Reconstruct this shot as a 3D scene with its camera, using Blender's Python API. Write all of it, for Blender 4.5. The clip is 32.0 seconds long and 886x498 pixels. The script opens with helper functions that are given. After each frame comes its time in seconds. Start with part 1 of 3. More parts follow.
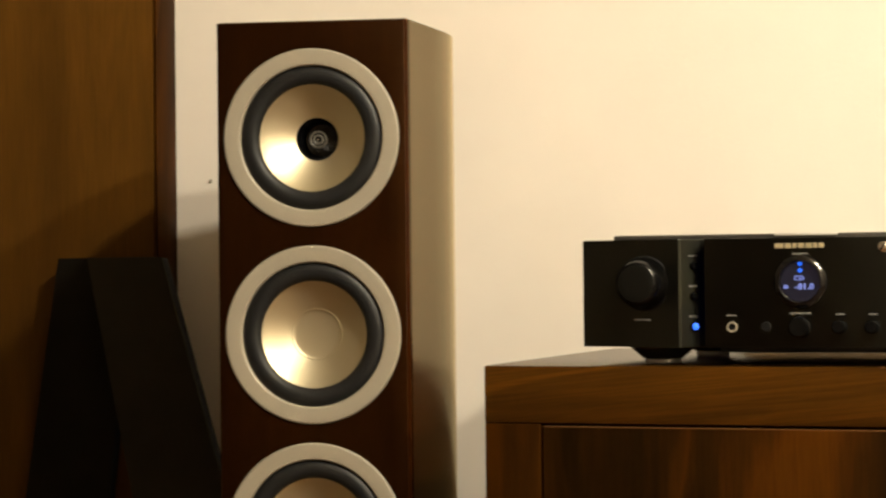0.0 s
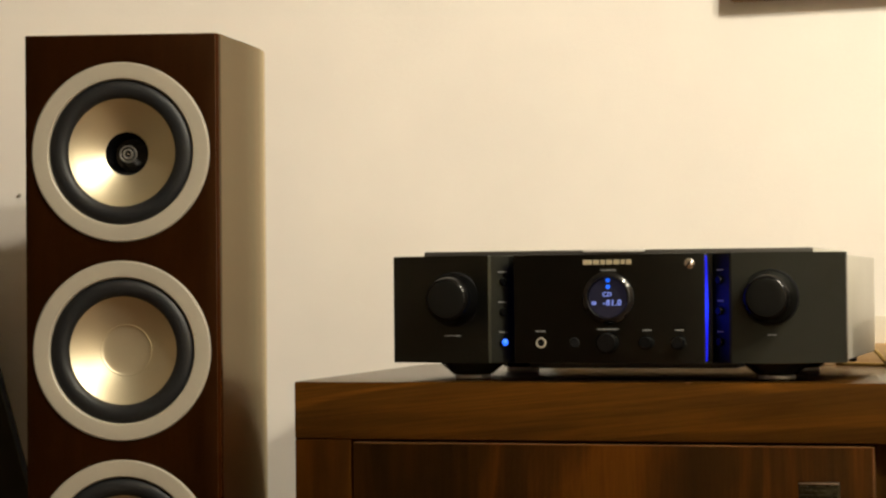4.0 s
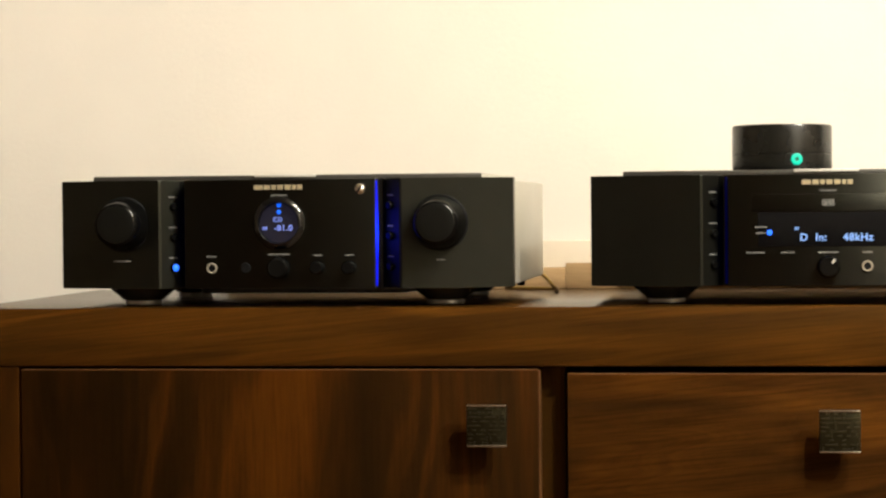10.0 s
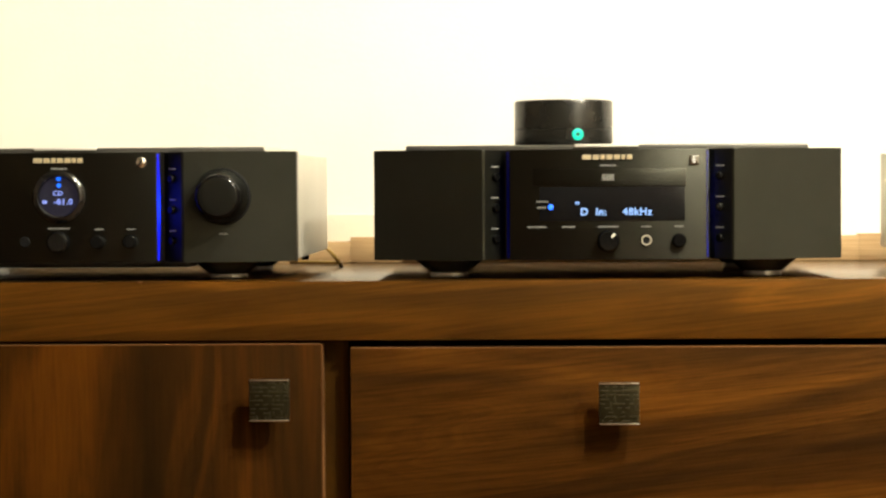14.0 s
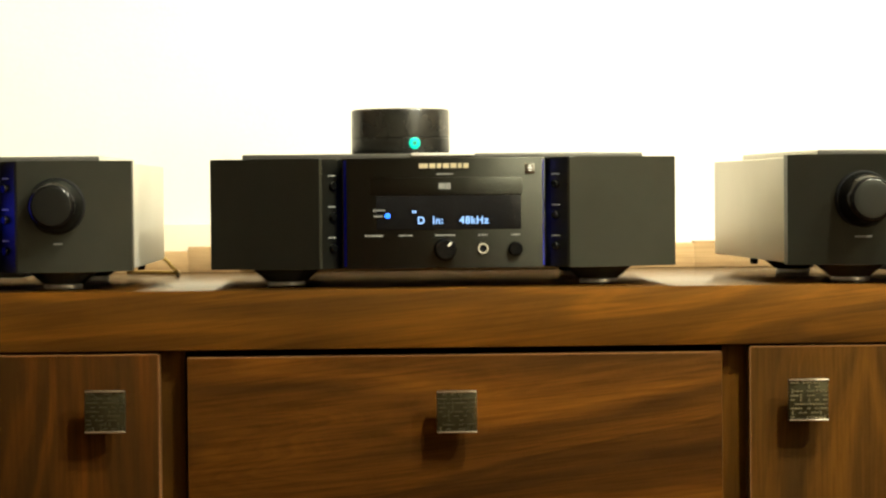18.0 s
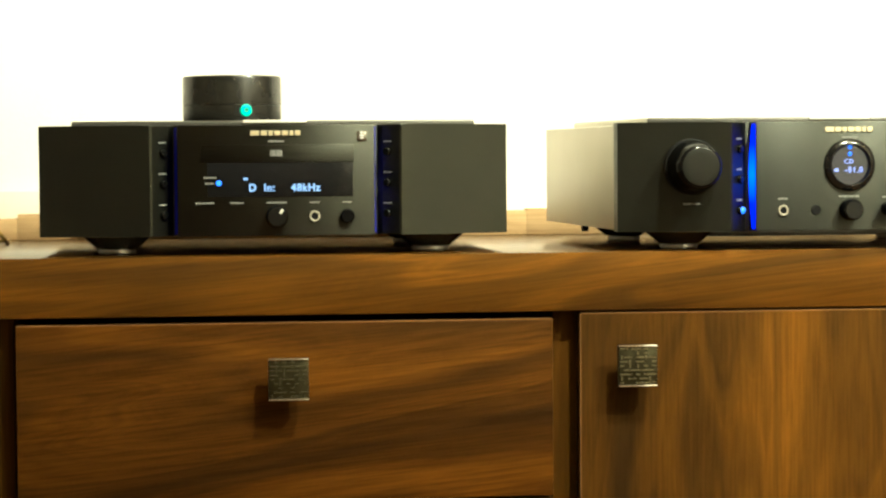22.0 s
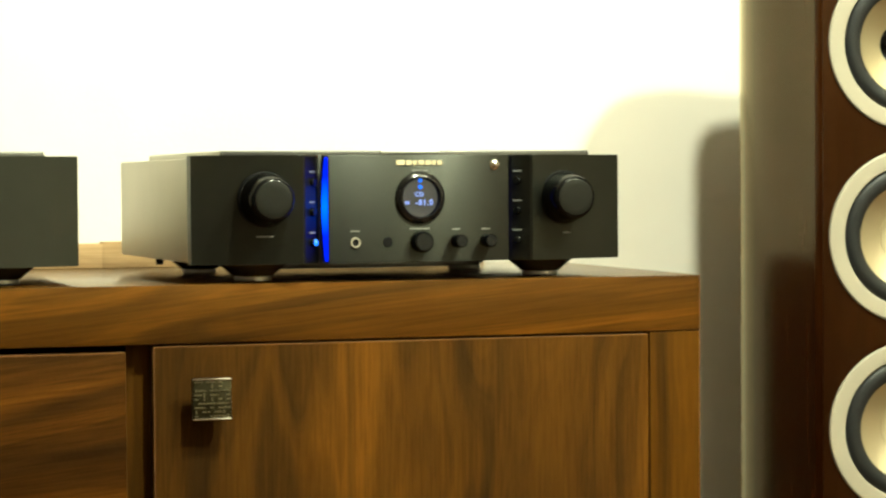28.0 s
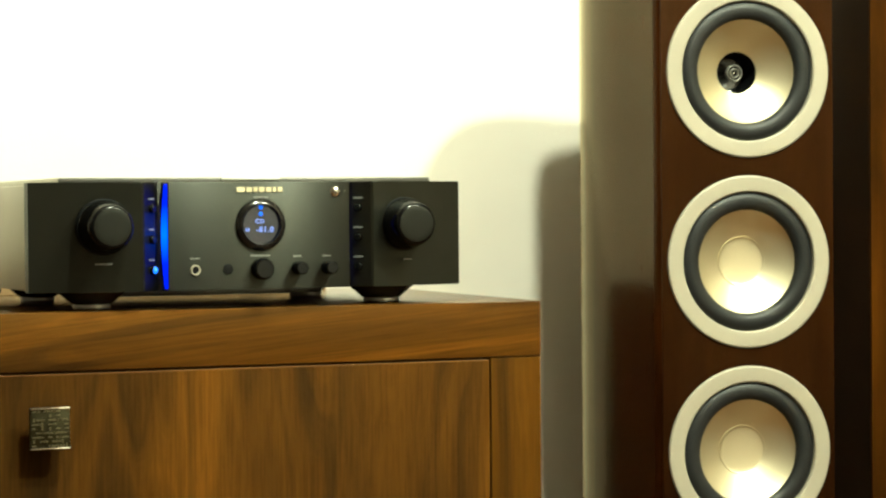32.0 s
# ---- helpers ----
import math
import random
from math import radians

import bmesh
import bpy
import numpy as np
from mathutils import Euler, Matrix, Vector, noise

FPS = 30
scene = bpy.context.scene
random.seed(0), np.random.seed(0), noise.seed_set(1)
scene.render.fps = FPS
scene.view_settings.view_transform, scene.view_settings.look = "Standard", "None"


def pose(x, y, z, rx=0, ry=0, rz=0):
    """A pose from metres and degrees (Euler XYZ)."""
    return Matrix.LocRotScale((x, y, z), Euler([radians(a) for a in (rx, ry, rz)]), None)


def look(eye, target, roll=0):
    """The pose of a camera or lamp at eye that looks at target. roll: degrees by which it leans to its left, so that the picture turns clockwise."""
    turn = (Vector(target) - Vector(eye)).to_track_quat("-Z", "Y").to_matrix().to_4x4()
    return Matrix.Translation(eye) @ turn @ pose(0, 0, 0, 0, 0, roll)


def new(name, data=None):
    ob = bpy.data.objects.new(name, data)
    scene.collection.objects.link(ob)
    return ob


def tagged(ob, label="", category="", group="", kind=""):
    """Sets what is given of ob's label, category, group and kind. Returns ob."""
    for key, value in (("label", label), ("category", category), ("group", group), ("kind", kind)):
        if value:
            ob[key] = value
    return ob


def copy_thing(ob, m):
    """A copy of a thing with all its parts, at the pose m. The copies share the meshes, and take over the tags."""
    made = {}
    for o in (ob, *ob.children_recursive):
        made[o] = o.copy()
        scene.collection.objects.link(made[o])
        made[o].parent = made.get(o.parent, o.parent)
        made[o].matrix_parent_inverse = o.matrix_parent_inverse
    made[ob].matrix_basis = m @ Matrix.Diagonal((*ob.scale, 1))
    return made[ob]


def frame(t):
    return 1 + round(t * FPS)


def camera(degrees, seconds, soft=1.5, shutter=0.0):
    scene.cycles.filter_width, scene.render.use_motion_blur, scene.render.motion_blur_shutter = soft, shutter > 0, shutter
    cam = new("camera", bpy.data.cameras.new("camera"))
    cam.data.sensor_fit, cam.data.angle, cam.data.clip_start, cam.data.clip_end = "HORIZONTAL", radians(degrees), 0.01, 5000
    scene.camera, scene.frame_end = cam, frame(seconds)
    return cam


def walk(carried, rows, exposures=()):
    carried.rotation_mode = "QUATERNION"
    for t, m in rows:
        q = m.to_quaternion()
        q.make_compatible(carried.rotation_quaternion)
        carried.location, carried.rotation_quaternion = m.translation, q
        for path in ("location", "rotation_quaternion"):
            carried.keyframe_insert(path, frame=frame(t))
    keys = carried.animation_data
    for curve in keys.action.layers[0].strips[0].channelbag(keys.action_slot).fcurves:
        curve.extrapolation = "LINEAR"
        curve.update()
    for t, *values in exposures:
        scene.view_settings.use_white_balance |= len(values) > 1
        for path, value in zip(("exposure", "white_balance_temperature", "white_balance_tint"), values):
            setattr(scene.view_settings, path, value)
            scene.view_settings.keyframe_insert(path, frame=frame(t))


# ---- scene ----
cam = camera(22.2, 32.0, soft=2.3, shutter=0.6)
# the lens swings on a short arm about an upright axis
ARM = 0.10
AXIS = (0.7409, -2.2014, 0.7924)
# seconds, yaw to the left of +y, pitch up, lean to the left (degrees)
TURNS = [
    (0, 19.565, 0.586, -0.597), (0.5, 18.481, 0.502, -0.555), (1, 17.668, 0.492, -0.525), (1.5, 16.831, 0.439, -0.514),
    (2, 15.839, 0.404, -0.505), (2.5, 15.329, 0.372, -0.514), (4.5, 14.594, 1.121, -0.549), (5, 13.302, 1.097, -0.465),
    (5.5, 12.125, 0.986, -0.540), (6, 11.613, 0.845, -0.586), (6.5, 11.121, 0.681, -0.615), (7, 10.556, 0.502, -0.519),
    (7.5, 9.905, 0.276, -0.543), (8, 9.218, 0.027, -0.521), (8.5, 8.599, -0.241, -0.503), (9, 8.063, -0.526, -0.507),
    (9.5, 7.548, -0.811, -0.454), (10, 7.022, -1.027, -0.500), (10.5, 6.492, -1.234, -0.476), (11, 5.865, -1.411, -0.483),
    (11.5, 5.252, -1.546, -0.459), (12, 4.628, -1.627, -0.418), (12.5, 3.947, -1.677, -0.415), (13, 3.198, -1.685, -0.402),
    (13.5, 2.441, -1.717, -0.391), (14, 1.771, -1.721, -0.366), (14.5, 1.085, -1.723, -0.402), (15, 0.391, -1.678, -0.304),
    (15.5, -0.248, -1.651, -0.352), (17.5, -2.103, -1.556, -0.487), (18, -2.175, -1.528, -0.530), (18.5, -2.298, -1.542, -0.524),
    (19, -2.589, -1.612, -0.463), (19.5, -3.252, -1.955, -0.510), (20, -3.817, -2.187, -0.479), (20.5, -4.512, -2.341, -0.498),
    (21, -4.994, -2.430, -0.446), (21.5, -5.714, -2.425, -0.478), (22, -6.243, -2.389, -0.423), (22.5, -6.837, -2.330, -0.420),
    (23, -7.771, -2.269, -0.406), (23.5, -8.910, -2.195, -0.390), (24, -9.558, -1.956, -0.355), (24.5, -10.319, -1.743, -0.379),
    (25, -11.206, -1.616, -0.384), (25.5, -12.152, -1.568, -0.396), (27.5, -15.817, -1.609, -0.349), (28, -16.561, -1.631, -0.400),
    (28.5, -17.321, -1.638, -0.399), (29, -18.017, -1.623, -0.387), (29.5, -18.600, -1.600, -0.406), (30, -19.067, -1.545, -0.390),
    (30.5, -19.497, -1.463, -0.428), (31, -19.855, -1.326, -0.441), (31.5, -20.179, -1.153, -0.479), (32, -20.425, -0.983, -0.497),
]


def aim(yaw, pitch, lean):
    """The pose of the camera on its stand, turned by yaw and pitch."""
    a, b = radians(yaw), radians(pitch)
    eye = Vector((AXIS[0] - ARM * math.sin(a), AXIS[1] + ARM * math.cos(a), AXIS[2]))
    ahead = Vector((-math.sin(a) * math.cos(b), math.cos(a) * math.cos(b), math.sin(b)))
    return look(eye, eye + ahead, lean)


EXPOSURES = [(0.0, 0.15, 6560, 9), (2.5, 0.09, 6340, 9), (6.0, -0.22, 5790, 9), (8.5, -0.22, 5780, 9), (10.5, 0.22, 5850, 9), (13.0, 0.45, 6000, 6), (18.0, 0.66, 6020, -3), (20.5, 0.74, 6010, -9), (23.0, 0.80, 5940, -12), (25.5, 0.42, 5890, -14), (28.0, 0.37, 5840, -16), (32.0, 0.34, 5730, -17)]
walk(cam, [(t, aim(y, p, r)) for t, y, p, r in TURNS], EXPOSURES)

# ---------------- world and lamps ----------------
world = bpy.data.worlds.new("night")
world.use_nodes = True
world.node_tree.nodes["Background"].inputs[0].default_value = (0.02, 0.02, 0.03, 1)
world.node_tree.nodes["Background"].inputs[1].default_value = 0.2
scene.world = world

LAMP_Z = 2.52
LAMPS = [("lamp_light", (2.50, -1.53, LAMP_Z), 258.0), ("lamp_light", (1.58, -1.16, LAMP_Z), 220.0)]
for lname, lpos, watts in LAMPS:
    ld = bpy.data.lights.new(lname, "POINT")
    ld.energy, ld.color, ld.shadow_soft_size = watts, (1.0, 0.88, 0.69), 0.065
    new(lname, ld).location = lpos


# ---------------- materials ----------------
def blank(name):
    m = bpy.data.materials.new(name)
    m.use_nodes = True
    return m, m.node_tree.nodes, m.node_tree.links, m.node_tree.nodes["Principled BSDF"]


def bump(nodes, links, bsdf, height, strength, distance=0.001):
    b = nodes.new("ShaderNodeBump")
    b.inputs["Strength"].default_value, b.inputs["Distance"].default_value = strength, distance
    links.new(height, b.inputs["Height"])
    links.new(b.outputs[0], bsdf.inputs["Normal"])


def coords(nodes, links, scale=(1, 1, 1), shift=None, tilt=0.0, slide=0.0):
    tc, mp = nodes.new("ShaderNodeTexCoord"), nodes.new("ShaderNodeMapping")
    src = tc.outputs["Object"]
    if tilt or slide:
        turn = nodes.new("ShaderNodeMapping")
        turn.inputs["Rotation"].default_value, turn.inputs["Location"].default_value = (0, radians(tilt), 0), (slide, 0, 0)
        links.new(src, turn.inputs[0])
        src = turn.outputs[0]
    links.new(src, mp.inputs[0])
    mp.inputs["Scale"].default_value = scale
    if shift:
        mp.inputs["Location"].default_value = shift
    return mp.outputs[0]


def noise_tex(nodes, links, vec, scale, detail=4.0, rough=0.55, distort=0.0):
    n = nodes.new("ShaderNodeTexNoise")
    links.new(vec, n.inputs["Vector"])
    n.inputs["Scale"].default_value, n.inputs["Detail"].default_value = scale, detail
    n.inputs["Roughness"].default_value, n.inputs["Distortion"].default_value = rough, distort
    return n.outputs["Fac"]


def ramp(nodes, links, fac, stops):
    r = nodes.new("ShaderNodeValToRGB")
    links.new(fac, r.inputs[0])
    el = r.color_ramp.elements
    while len(el) < len(stops):
        el.new(0.5)
    for e, (p, c) in zip(el, stops):
        e.position, e.color = p, (*c, 1)
    return r.outputs[0]


def mix(nodes, links, kind, fac, a, b):
    m = nodes.new("ShaderNodeMix")
    m.data_type, m.blend_type = "RGBA", kind
    if isinstance(fac, float):
        m.inputs[0].default_value = fac
    else:
        links.new(fac, m.inputs[0])
    links.new(a, m.inputs[6])
    links.new(b, m.inputs[7])
    return m.outputs[2]


def plain(name, colour, rough=0.5, metal=0.0, vary=0.12, grain=300.0, strength=0.05, coat=0.0, patch=9.0):
    """Paint, plastic or metal with slight blotches and a fine grain."""
    m, nodes, links, bsdf = blank(name)
    vec = coords(nodes, links)
    lo, hi = [c * (1 - vary) for c in colour], [min(1, c * (1 + vary)) for c in colour]
    links.new(ramp(nodes, links, noise_tex(nodes, links, vec, patch), [(0.3, lo), (0.7, hi)]), bsdf.inputs["Base Color"])
    fine = noise_tex(nodes, links, vec, grain, 3.0)
    r = nodes.new("ShaderNodeMapRange")
    links.new(fine, r.inputs[0])
    r.inputs[3].default_value, r.inputs[4].default_value = max(0.02, rough * 0.85), min(1, rough * 1.15)
    links.new(r.outputs[0], bsdf.inputs["Roughness"])
    bsdf.inputs["Metallic"].default_value, bsdf.inputs["Coat Weight"].default_value = metal, coat
    bsdf.inputs["Coat Roughness"].default_value = 0.08
    if strength:
        bump(nodes, links, bsdf, fine, strength, 0.0006)
    return m


def glow(name, colour, power):
    m, nodes, links, bsdf = blank(name)
    bsdf.inputs["Base Color"].default_value = (*[c * 0.3 for c in colour], 1)
    bsdf.inputs["Emission Color"].default_value, bsdf.inputs["Emission Strength"].default_value = (*colour, 1), power
    return m


def wood(name, stops, along, rough=0.35, coat=0.0, broad=1.0, shift=(0, 0, 0), streaks=0.55, gloss=0.28, relief=0.12, draw=1.0, tilt=0.0, tint=(1.0, 0.72, 0.4), pore=0.3, arch=1.1, swell=9.0, slide=0.0):
    """Veneer with the grain along axis 0, 1 or 2: cathedral bands on the contours of a slow field, dark patches and fine pores."""
    m, nodes, links, bsdf = blank(name)

    def stretched(across, length):
        s = [across, across, across]
        s[along] = length * draw
        return coords(nodes, links, s, shift, tilt, slide)

    def maths(kind, a, b):
        n = nodes.new("ShaderNodeMath")
        n.operation = kind
        for k, v in enumerate((a, b)):
            if isinstance(v, (int, float)):
                n.inputs[k].default_value = v
            else:
                links.new(v, n.inputs[k])
        return n.outputs[0]

    sep = nodes.new("ShaderNodeSeparateXYZ")
    links.new(coords(nodes, links, (1, 1, 1), shift, tilt, slide), sep.inputs[0])
    across = maths("MULTIPLY", sep.outputs[2 if along == 0 else 0], 16.0 * broad)
    slow = noise_tex(nodes, links, stretched(6.0 * broad, arch * broad), 1.0, 1.5, 0.45, 0.35)
    mid = noise_tex(nodes, links, stretched(30.0 * broad, 2.4 * broad), 1.0, 2.0, 0.5, 0.3)
    w = maths("ADD", across, maths("ADD", maths("MULTIPLY", slow, swell), maths("MULTIPLY", mid, 1.6)))
    rings = nodes.new("ShaderNodeTexNoise")
    rings.noise_dimensions = "1D"
    links.new(w, rings.inputs["W"])
    rings.inputs["Scale"].default_value, rings.inputs["Detail"].default_value, rings.inputs["Roughness"].default_value = 1.0, 5.5, 0.62
    patches = noise_tex(nodes, links, stretched(13.0 * broad, 2.0 * broad), 1.0, 2.5, 0.55, 0.6)
    pores = noise_tex(nodes, links, stretched(330.0, 14.0), 1.0, 3.0, 0.6)
    tone = maths("ADD", maths("MULTIPLY", rings.outputs["Fac"], streaks), maths("MULTIPLY", patches, 1.0 - streaks))
    col = ramp(nodes, links, tone, stops)
    fine = ramp(nodes, links, pores, [(0.36, (0.50, 0.45, 0.40)), (0.56, (1, 1, 1)), (0.72, (1.22, 1.2, 1.15))])
    links.new(mix(nodes, links, "MULTIPLY", pore, col, fine), bsdf.inputs["Base Color"])
    bsdf.inputs["Roughness"].default_value, bsdf.inputs["Coat Weight"].default_value = rough, coat
    bsdf.inputs["Coat Roughness"].default_value, bsdf.inputs["Specular IOR Level"].default_value = 0.16, gloss
    bsdf.inputs["Specular Tint"].default_value = (*tint, 1)
    if relief:
        bump(nodes, links, bsdf, pores, relief, 0.0004)
    return m


def plaster(name, colour):
    m, nodes, links, bsdf = blank(name)
    vec = coords(nodes, links)
    lo, hi = [c * 0.95 for c in colour], [min(1, c * 1.03) for c in colour]
    links.new(ramp(nodes, links, noise_tex(nodes, links, vec, 3.0), [(0.35, lo), (0.65, hi)]), bsdf.inputs["Base Color"])
    bsdf.inputs["Roughness"].default_value = 0.85
    bump(nodes, links, bsdf, noise_tex(nodes, links, vec, 160.0, 5.0, 0.7), 0.25, 0.0015)
    return m


WALNUT = [(0.37, (0.0186, 0.0088, 0.0026)), (0.45, (0.0335, 0.0146, 0.0030)), (0.535, (0.0530, 0.0218, 0.0034)), (0.64, (0.0880, 0.0346, 0.0043))]
WARMER = [(0.36, (0.022, 0.0096, 0.0016)), (0.45, (0.040, 0.0162, 0.0018)), (0.54, (0.064, 0.0250, 0.0020)), (0.66, (0.104, 0.0405, 0.0028))]
DRAWERS = [(0.37, (0.0152, 0.0064, 0.0020)), (0.45, (0.0261, 0.0101, 0.0021)), (0.54, (0.0444, 0.0164, 0.0025)), (0.66, (0.0766, 0.0278, 0.0034))]
# redder veneer of the left door, also darkened for the weaker light there
RED_DIM = [(0.34, (0.0084, 0.0038, 0.0008)), (0.46, (0.0156, 0.0059, 0.0009)), (0.56, (0.0275, 0.0092, 0.0010)), (0.7, (0.0560, 0.0176, 0.0013))]
REDTOP = [(0.36, (0.0285, 0.0118, 0.0022)), (0.45, (0.0510, 0.0198, 0.0025)), (0.545, (0.0750, 0.0284, 0.0029)), (0.66, (0.1150, 0.0436, 0.0040))]
MAT_TOP = wood("walnut_horizontal", REDTOP, 0, 0.50, 0.0, 1.15, (0.3, 0, 0.1), 0.55, 0.22, 0.12, 0.7, 6.0, (1.0, 0.60, 0.20), 0.7, 1.2, 9.0)
MAT_TOPFACE = wood("walnut_lacquered_top", WARMER, 0, 0.25, 0.0, 1.0, (0.3, 0, 0.1), 0.5, 0.5, 0.0)
MAT_DOOR_A = wood("walnut_door_a", RED_DIM, 2, 0.48, 0.0, 1.0, (0.4, 0, 0.2), 0.5, 0.05, pore=0.5, arch=1.7, swell=8.0)
MAT_DOOR_B = wood("walnut_door_b", WALNUT, 2, 0.48, 0.0, 0.9, (2.7, 0, 1.1), 0.42, 0.07, tint=(1.0, 0.6, 0.2), pore=0.55, arch=1.9, swell=9.0, slide=0.13)
MAT_DRAWER = wood("walnut_drawer", DRAWERS, 0, 0.48, 0.0, 1.0, (1.9, 0, 0.9), 0.62, 0.08, 0.12, 0.8, 6.0, (1.0, 0.6, 0.2), 0.75, 0.8, 13.0, 0.2)
MAT_STILE = wood("walnut_stile", WARMER, 2, 0.48, 0.0, 1.0, (5.1, 0, 0.3), 0.5, 0.06, pore=0.35)
# scaled-down stile veneer; on the sideboard it imitates weaker light
MAT_STILE_DIM = wood("walnut_stile_dim", [(p, (c[0] * 0.56, c[1] * 0.46, c[2] * 0.4)) for p, c in WARMER], 2, 0.48, 0.0, 1.0, (5.1, 0, 0.3), 0.45, 0.05)
MAT_EDGE = wood("walnut_edge_band", [(0.3, (0.07, 0.032, 0.011)), (0.7, (0.15, 0.07, 0.024))], 0, 0.4, 0.1)
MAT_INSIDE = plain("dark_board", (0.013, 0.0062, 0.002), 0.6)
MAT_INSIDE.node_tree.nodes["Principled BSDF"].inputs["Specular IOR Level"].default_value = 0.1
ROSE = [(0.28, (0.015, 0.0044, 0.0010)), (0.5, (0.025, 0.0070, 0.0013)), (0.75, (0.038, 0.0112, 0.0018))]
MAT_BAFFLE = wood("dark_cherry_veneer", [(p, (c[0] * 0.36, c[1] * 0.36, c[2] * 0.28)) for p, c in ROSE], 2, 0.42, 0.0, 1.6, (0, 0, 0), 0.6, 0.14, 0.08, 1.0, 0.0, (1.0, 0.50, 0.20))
MAT_SIDE = wood("dark_cherry_lacquer", ROSE, 2, 0.30, 0.0, 1.6, (3, 0, 0), 0.6, 0.0, 0.08, tint=(1.0, 0.88, 0.62))


def lacquer(m, colour, rough, most):
    """Warm clear lacquer over a veneer: gloss that grows towards grazing."""
    nodes, links = m.node_tree.nodes, m.node_tree.links
    lw, sq, gl, mx = nodes.new("ShaderNodeLayerWeight"), nodes.new("ShaderNodeMath"), nodes.new("ShaderNodeBsdfGlossy"), nodes.new("ShaderNodeMixShader")
    lw.inputs["Blend"].default_value = 0.5
    sq.operation = "POWER"
    links.new(lw.outputs["Facing"], sq.inputs[0])
    sq.inputs[1].default_value = 5.5
    gain = nodes.new("ShaderNodeMath")
    gain.operation = "MULTIPLY"
    links.new(sq.outputs[0], gain.inputs[0])
    gain.inputs[1].default_value = most
    gl.inputs["Color"].default_value, gl.inputs["Roughness"].default_value = (*colour, 1), rough
    links.new(gain.outputs[0], mx.inputs[0])
    links.new(nodes["Principled BSDF"].outputs[0], mx.inputs[1])
    links.new(gl.outputs[0], mx.inputs[2])
    links.new(mx.outputs[0], nodes["Material Output"].inputs["Surface"])


lacquer(MAT_SIDE, (0.85, 0.76, 0.54), 0.17, 1.65)
MAT_WARDROBE = wood("brown_wardrobe_veneer", [(0.34, (0.046, 0.0205, 0.0036)), (0.5, (0.069, 0.0300, 0.0043)), (0.66, (0.100, 0.0430, 0.0058))], 2, 0.42, 0.0, 0.6, (1, 0, 4), 0.3, 0.2)
MAT_WALL = plaster("cream_wall_paint", (0.80, 0.753, 0.672))
# unseen ceiling, darkened and warmed so its bounce colours the shadows
MAT_CEIL = plaster("warm_bounce_ceiling", (0.54, 0.49, 0.385))
# pale tone for the added wall that brightens the right-hand reflections
MAT_WALL_BOUNCE = plaster("bounce_wall_paint", (0.74, 0.68, 0.57))
# dark tone chosen so the unseen walls reflect only dimly in the units
MAT_WALL_DIM = plaster("dim_room_wall", (0.20, 0.155, 0.105))
MAT_FLOOR = wood("oak_floor", [(0.3, (0.05, 0.026, 0.012)), (0.7, (0.11, 0.06, 0.03))], 0, 0.45, 0.1, 0.6)


def brushed(name, colour):
    """Black aluminium brushed along its width: the gloss spreads up and down."""
    m = plain(name, colour, 0.40, 1.0, 0.1, 500, 0.05)
    nodes, links = m.node_tree.nodes, m.node_tree.links
    upright, bsdf = nodes.new("ShaderNodeCombineXYZ"), nodes["Principled BSDF"]
    upright.inputs[2].default_value = 1.0
    links.new(upright.outputs[0], bsdf.inputs["Tangent"])
    bsdf.inputs["Anisotropic"].default_value = 0.85
    return m


MAT_FACE = brushed("black_brushed_aluminium", (0.037, 0.038, 0.0325))
MAT_FACE_DEEP = brushed("deep_black_brushed_aluminium", (0.031, 0.0307, 0.0248))
MAT_WING = plain("black_satin_aluminium", (0.036, 0.0370, 0.0300), 0.41, 1.0, 0.1, 500, 0.06)
MAT_GLASSY = plain("black_gloss_acrylic", (0.005, 0.005, 0.0055), 0.14, 0.0, 0.1, 200, 0.0, 0.0)
MAT_GLASSY.node_tree.nodes["Principled BSDF"].inputs["Specular IOR Level"].default_value = 0.16
MAT_KNOB = plain("black_knob_aluminium", (0.0025, 0.0025, 0.0025), 0.15, 0.0, 0.1, 500, 0.03)
MAT_KNOB_SMALL = plain("gloss_black_knob", (0.003, 0.003, 0.003), 0.10, 0.0, 0.1, 500, 0.0)
MAT_KNOB_FACE = plain("dark_grey_knob_face", (0.021, 0.0215, 0.019), 0.42, 0.9, 0.1, 500, 0.03)
MAT_CHASSIS = plain("grey_chassis_steel", (0.53, 0.51, 0.44), 0.45, 0.45, 0.05, 700, 0.04)
MAT_LID = plain("dark_lid_steel", (0.10, 0.097, 0.088), 0.35, 0.7, 0.08, 500, 0.05)
MAT_FOOT = plain("black_gloss_foot", (0.22, 0.214, 0.2), 0.14, 0.9, 0.1, 300, 0.0)
MAT_CHROME = plain("polished_chrome", (0.72, 0.70, 0.66), 0.18, 1.0, 0.05, 300, 0.0)
MAT_PRINT = plain("silver_print", (0.20, 0.20, 0.19), 0.5, 0.2, 0.05)
MAT_PRINT_WHITE = plain("white_print", (0.75, 0.75, 0.72), 0.5, 0.0, 0.05)
MAT_LOGO = plain("pale_gold_lettering", (0.80, 0.72, 0.50), 0.3, 0.7, 0.05)
MAT_DARK = plain("black_hole", (0.006, 0.006, 0.006), 0.6, 0.0, 0.05)
MAT_BEZEL = plain("satin_silver_bezel", (0.302, 0.273, 0.213), 0.5, 0.1, 0.04, 400, 0.03)
MAT_CONE = plain("champagne_metal_cone", (0.62, 0.556, 0.392), 0.47, 1.0, 0.04, 400, 0.03)
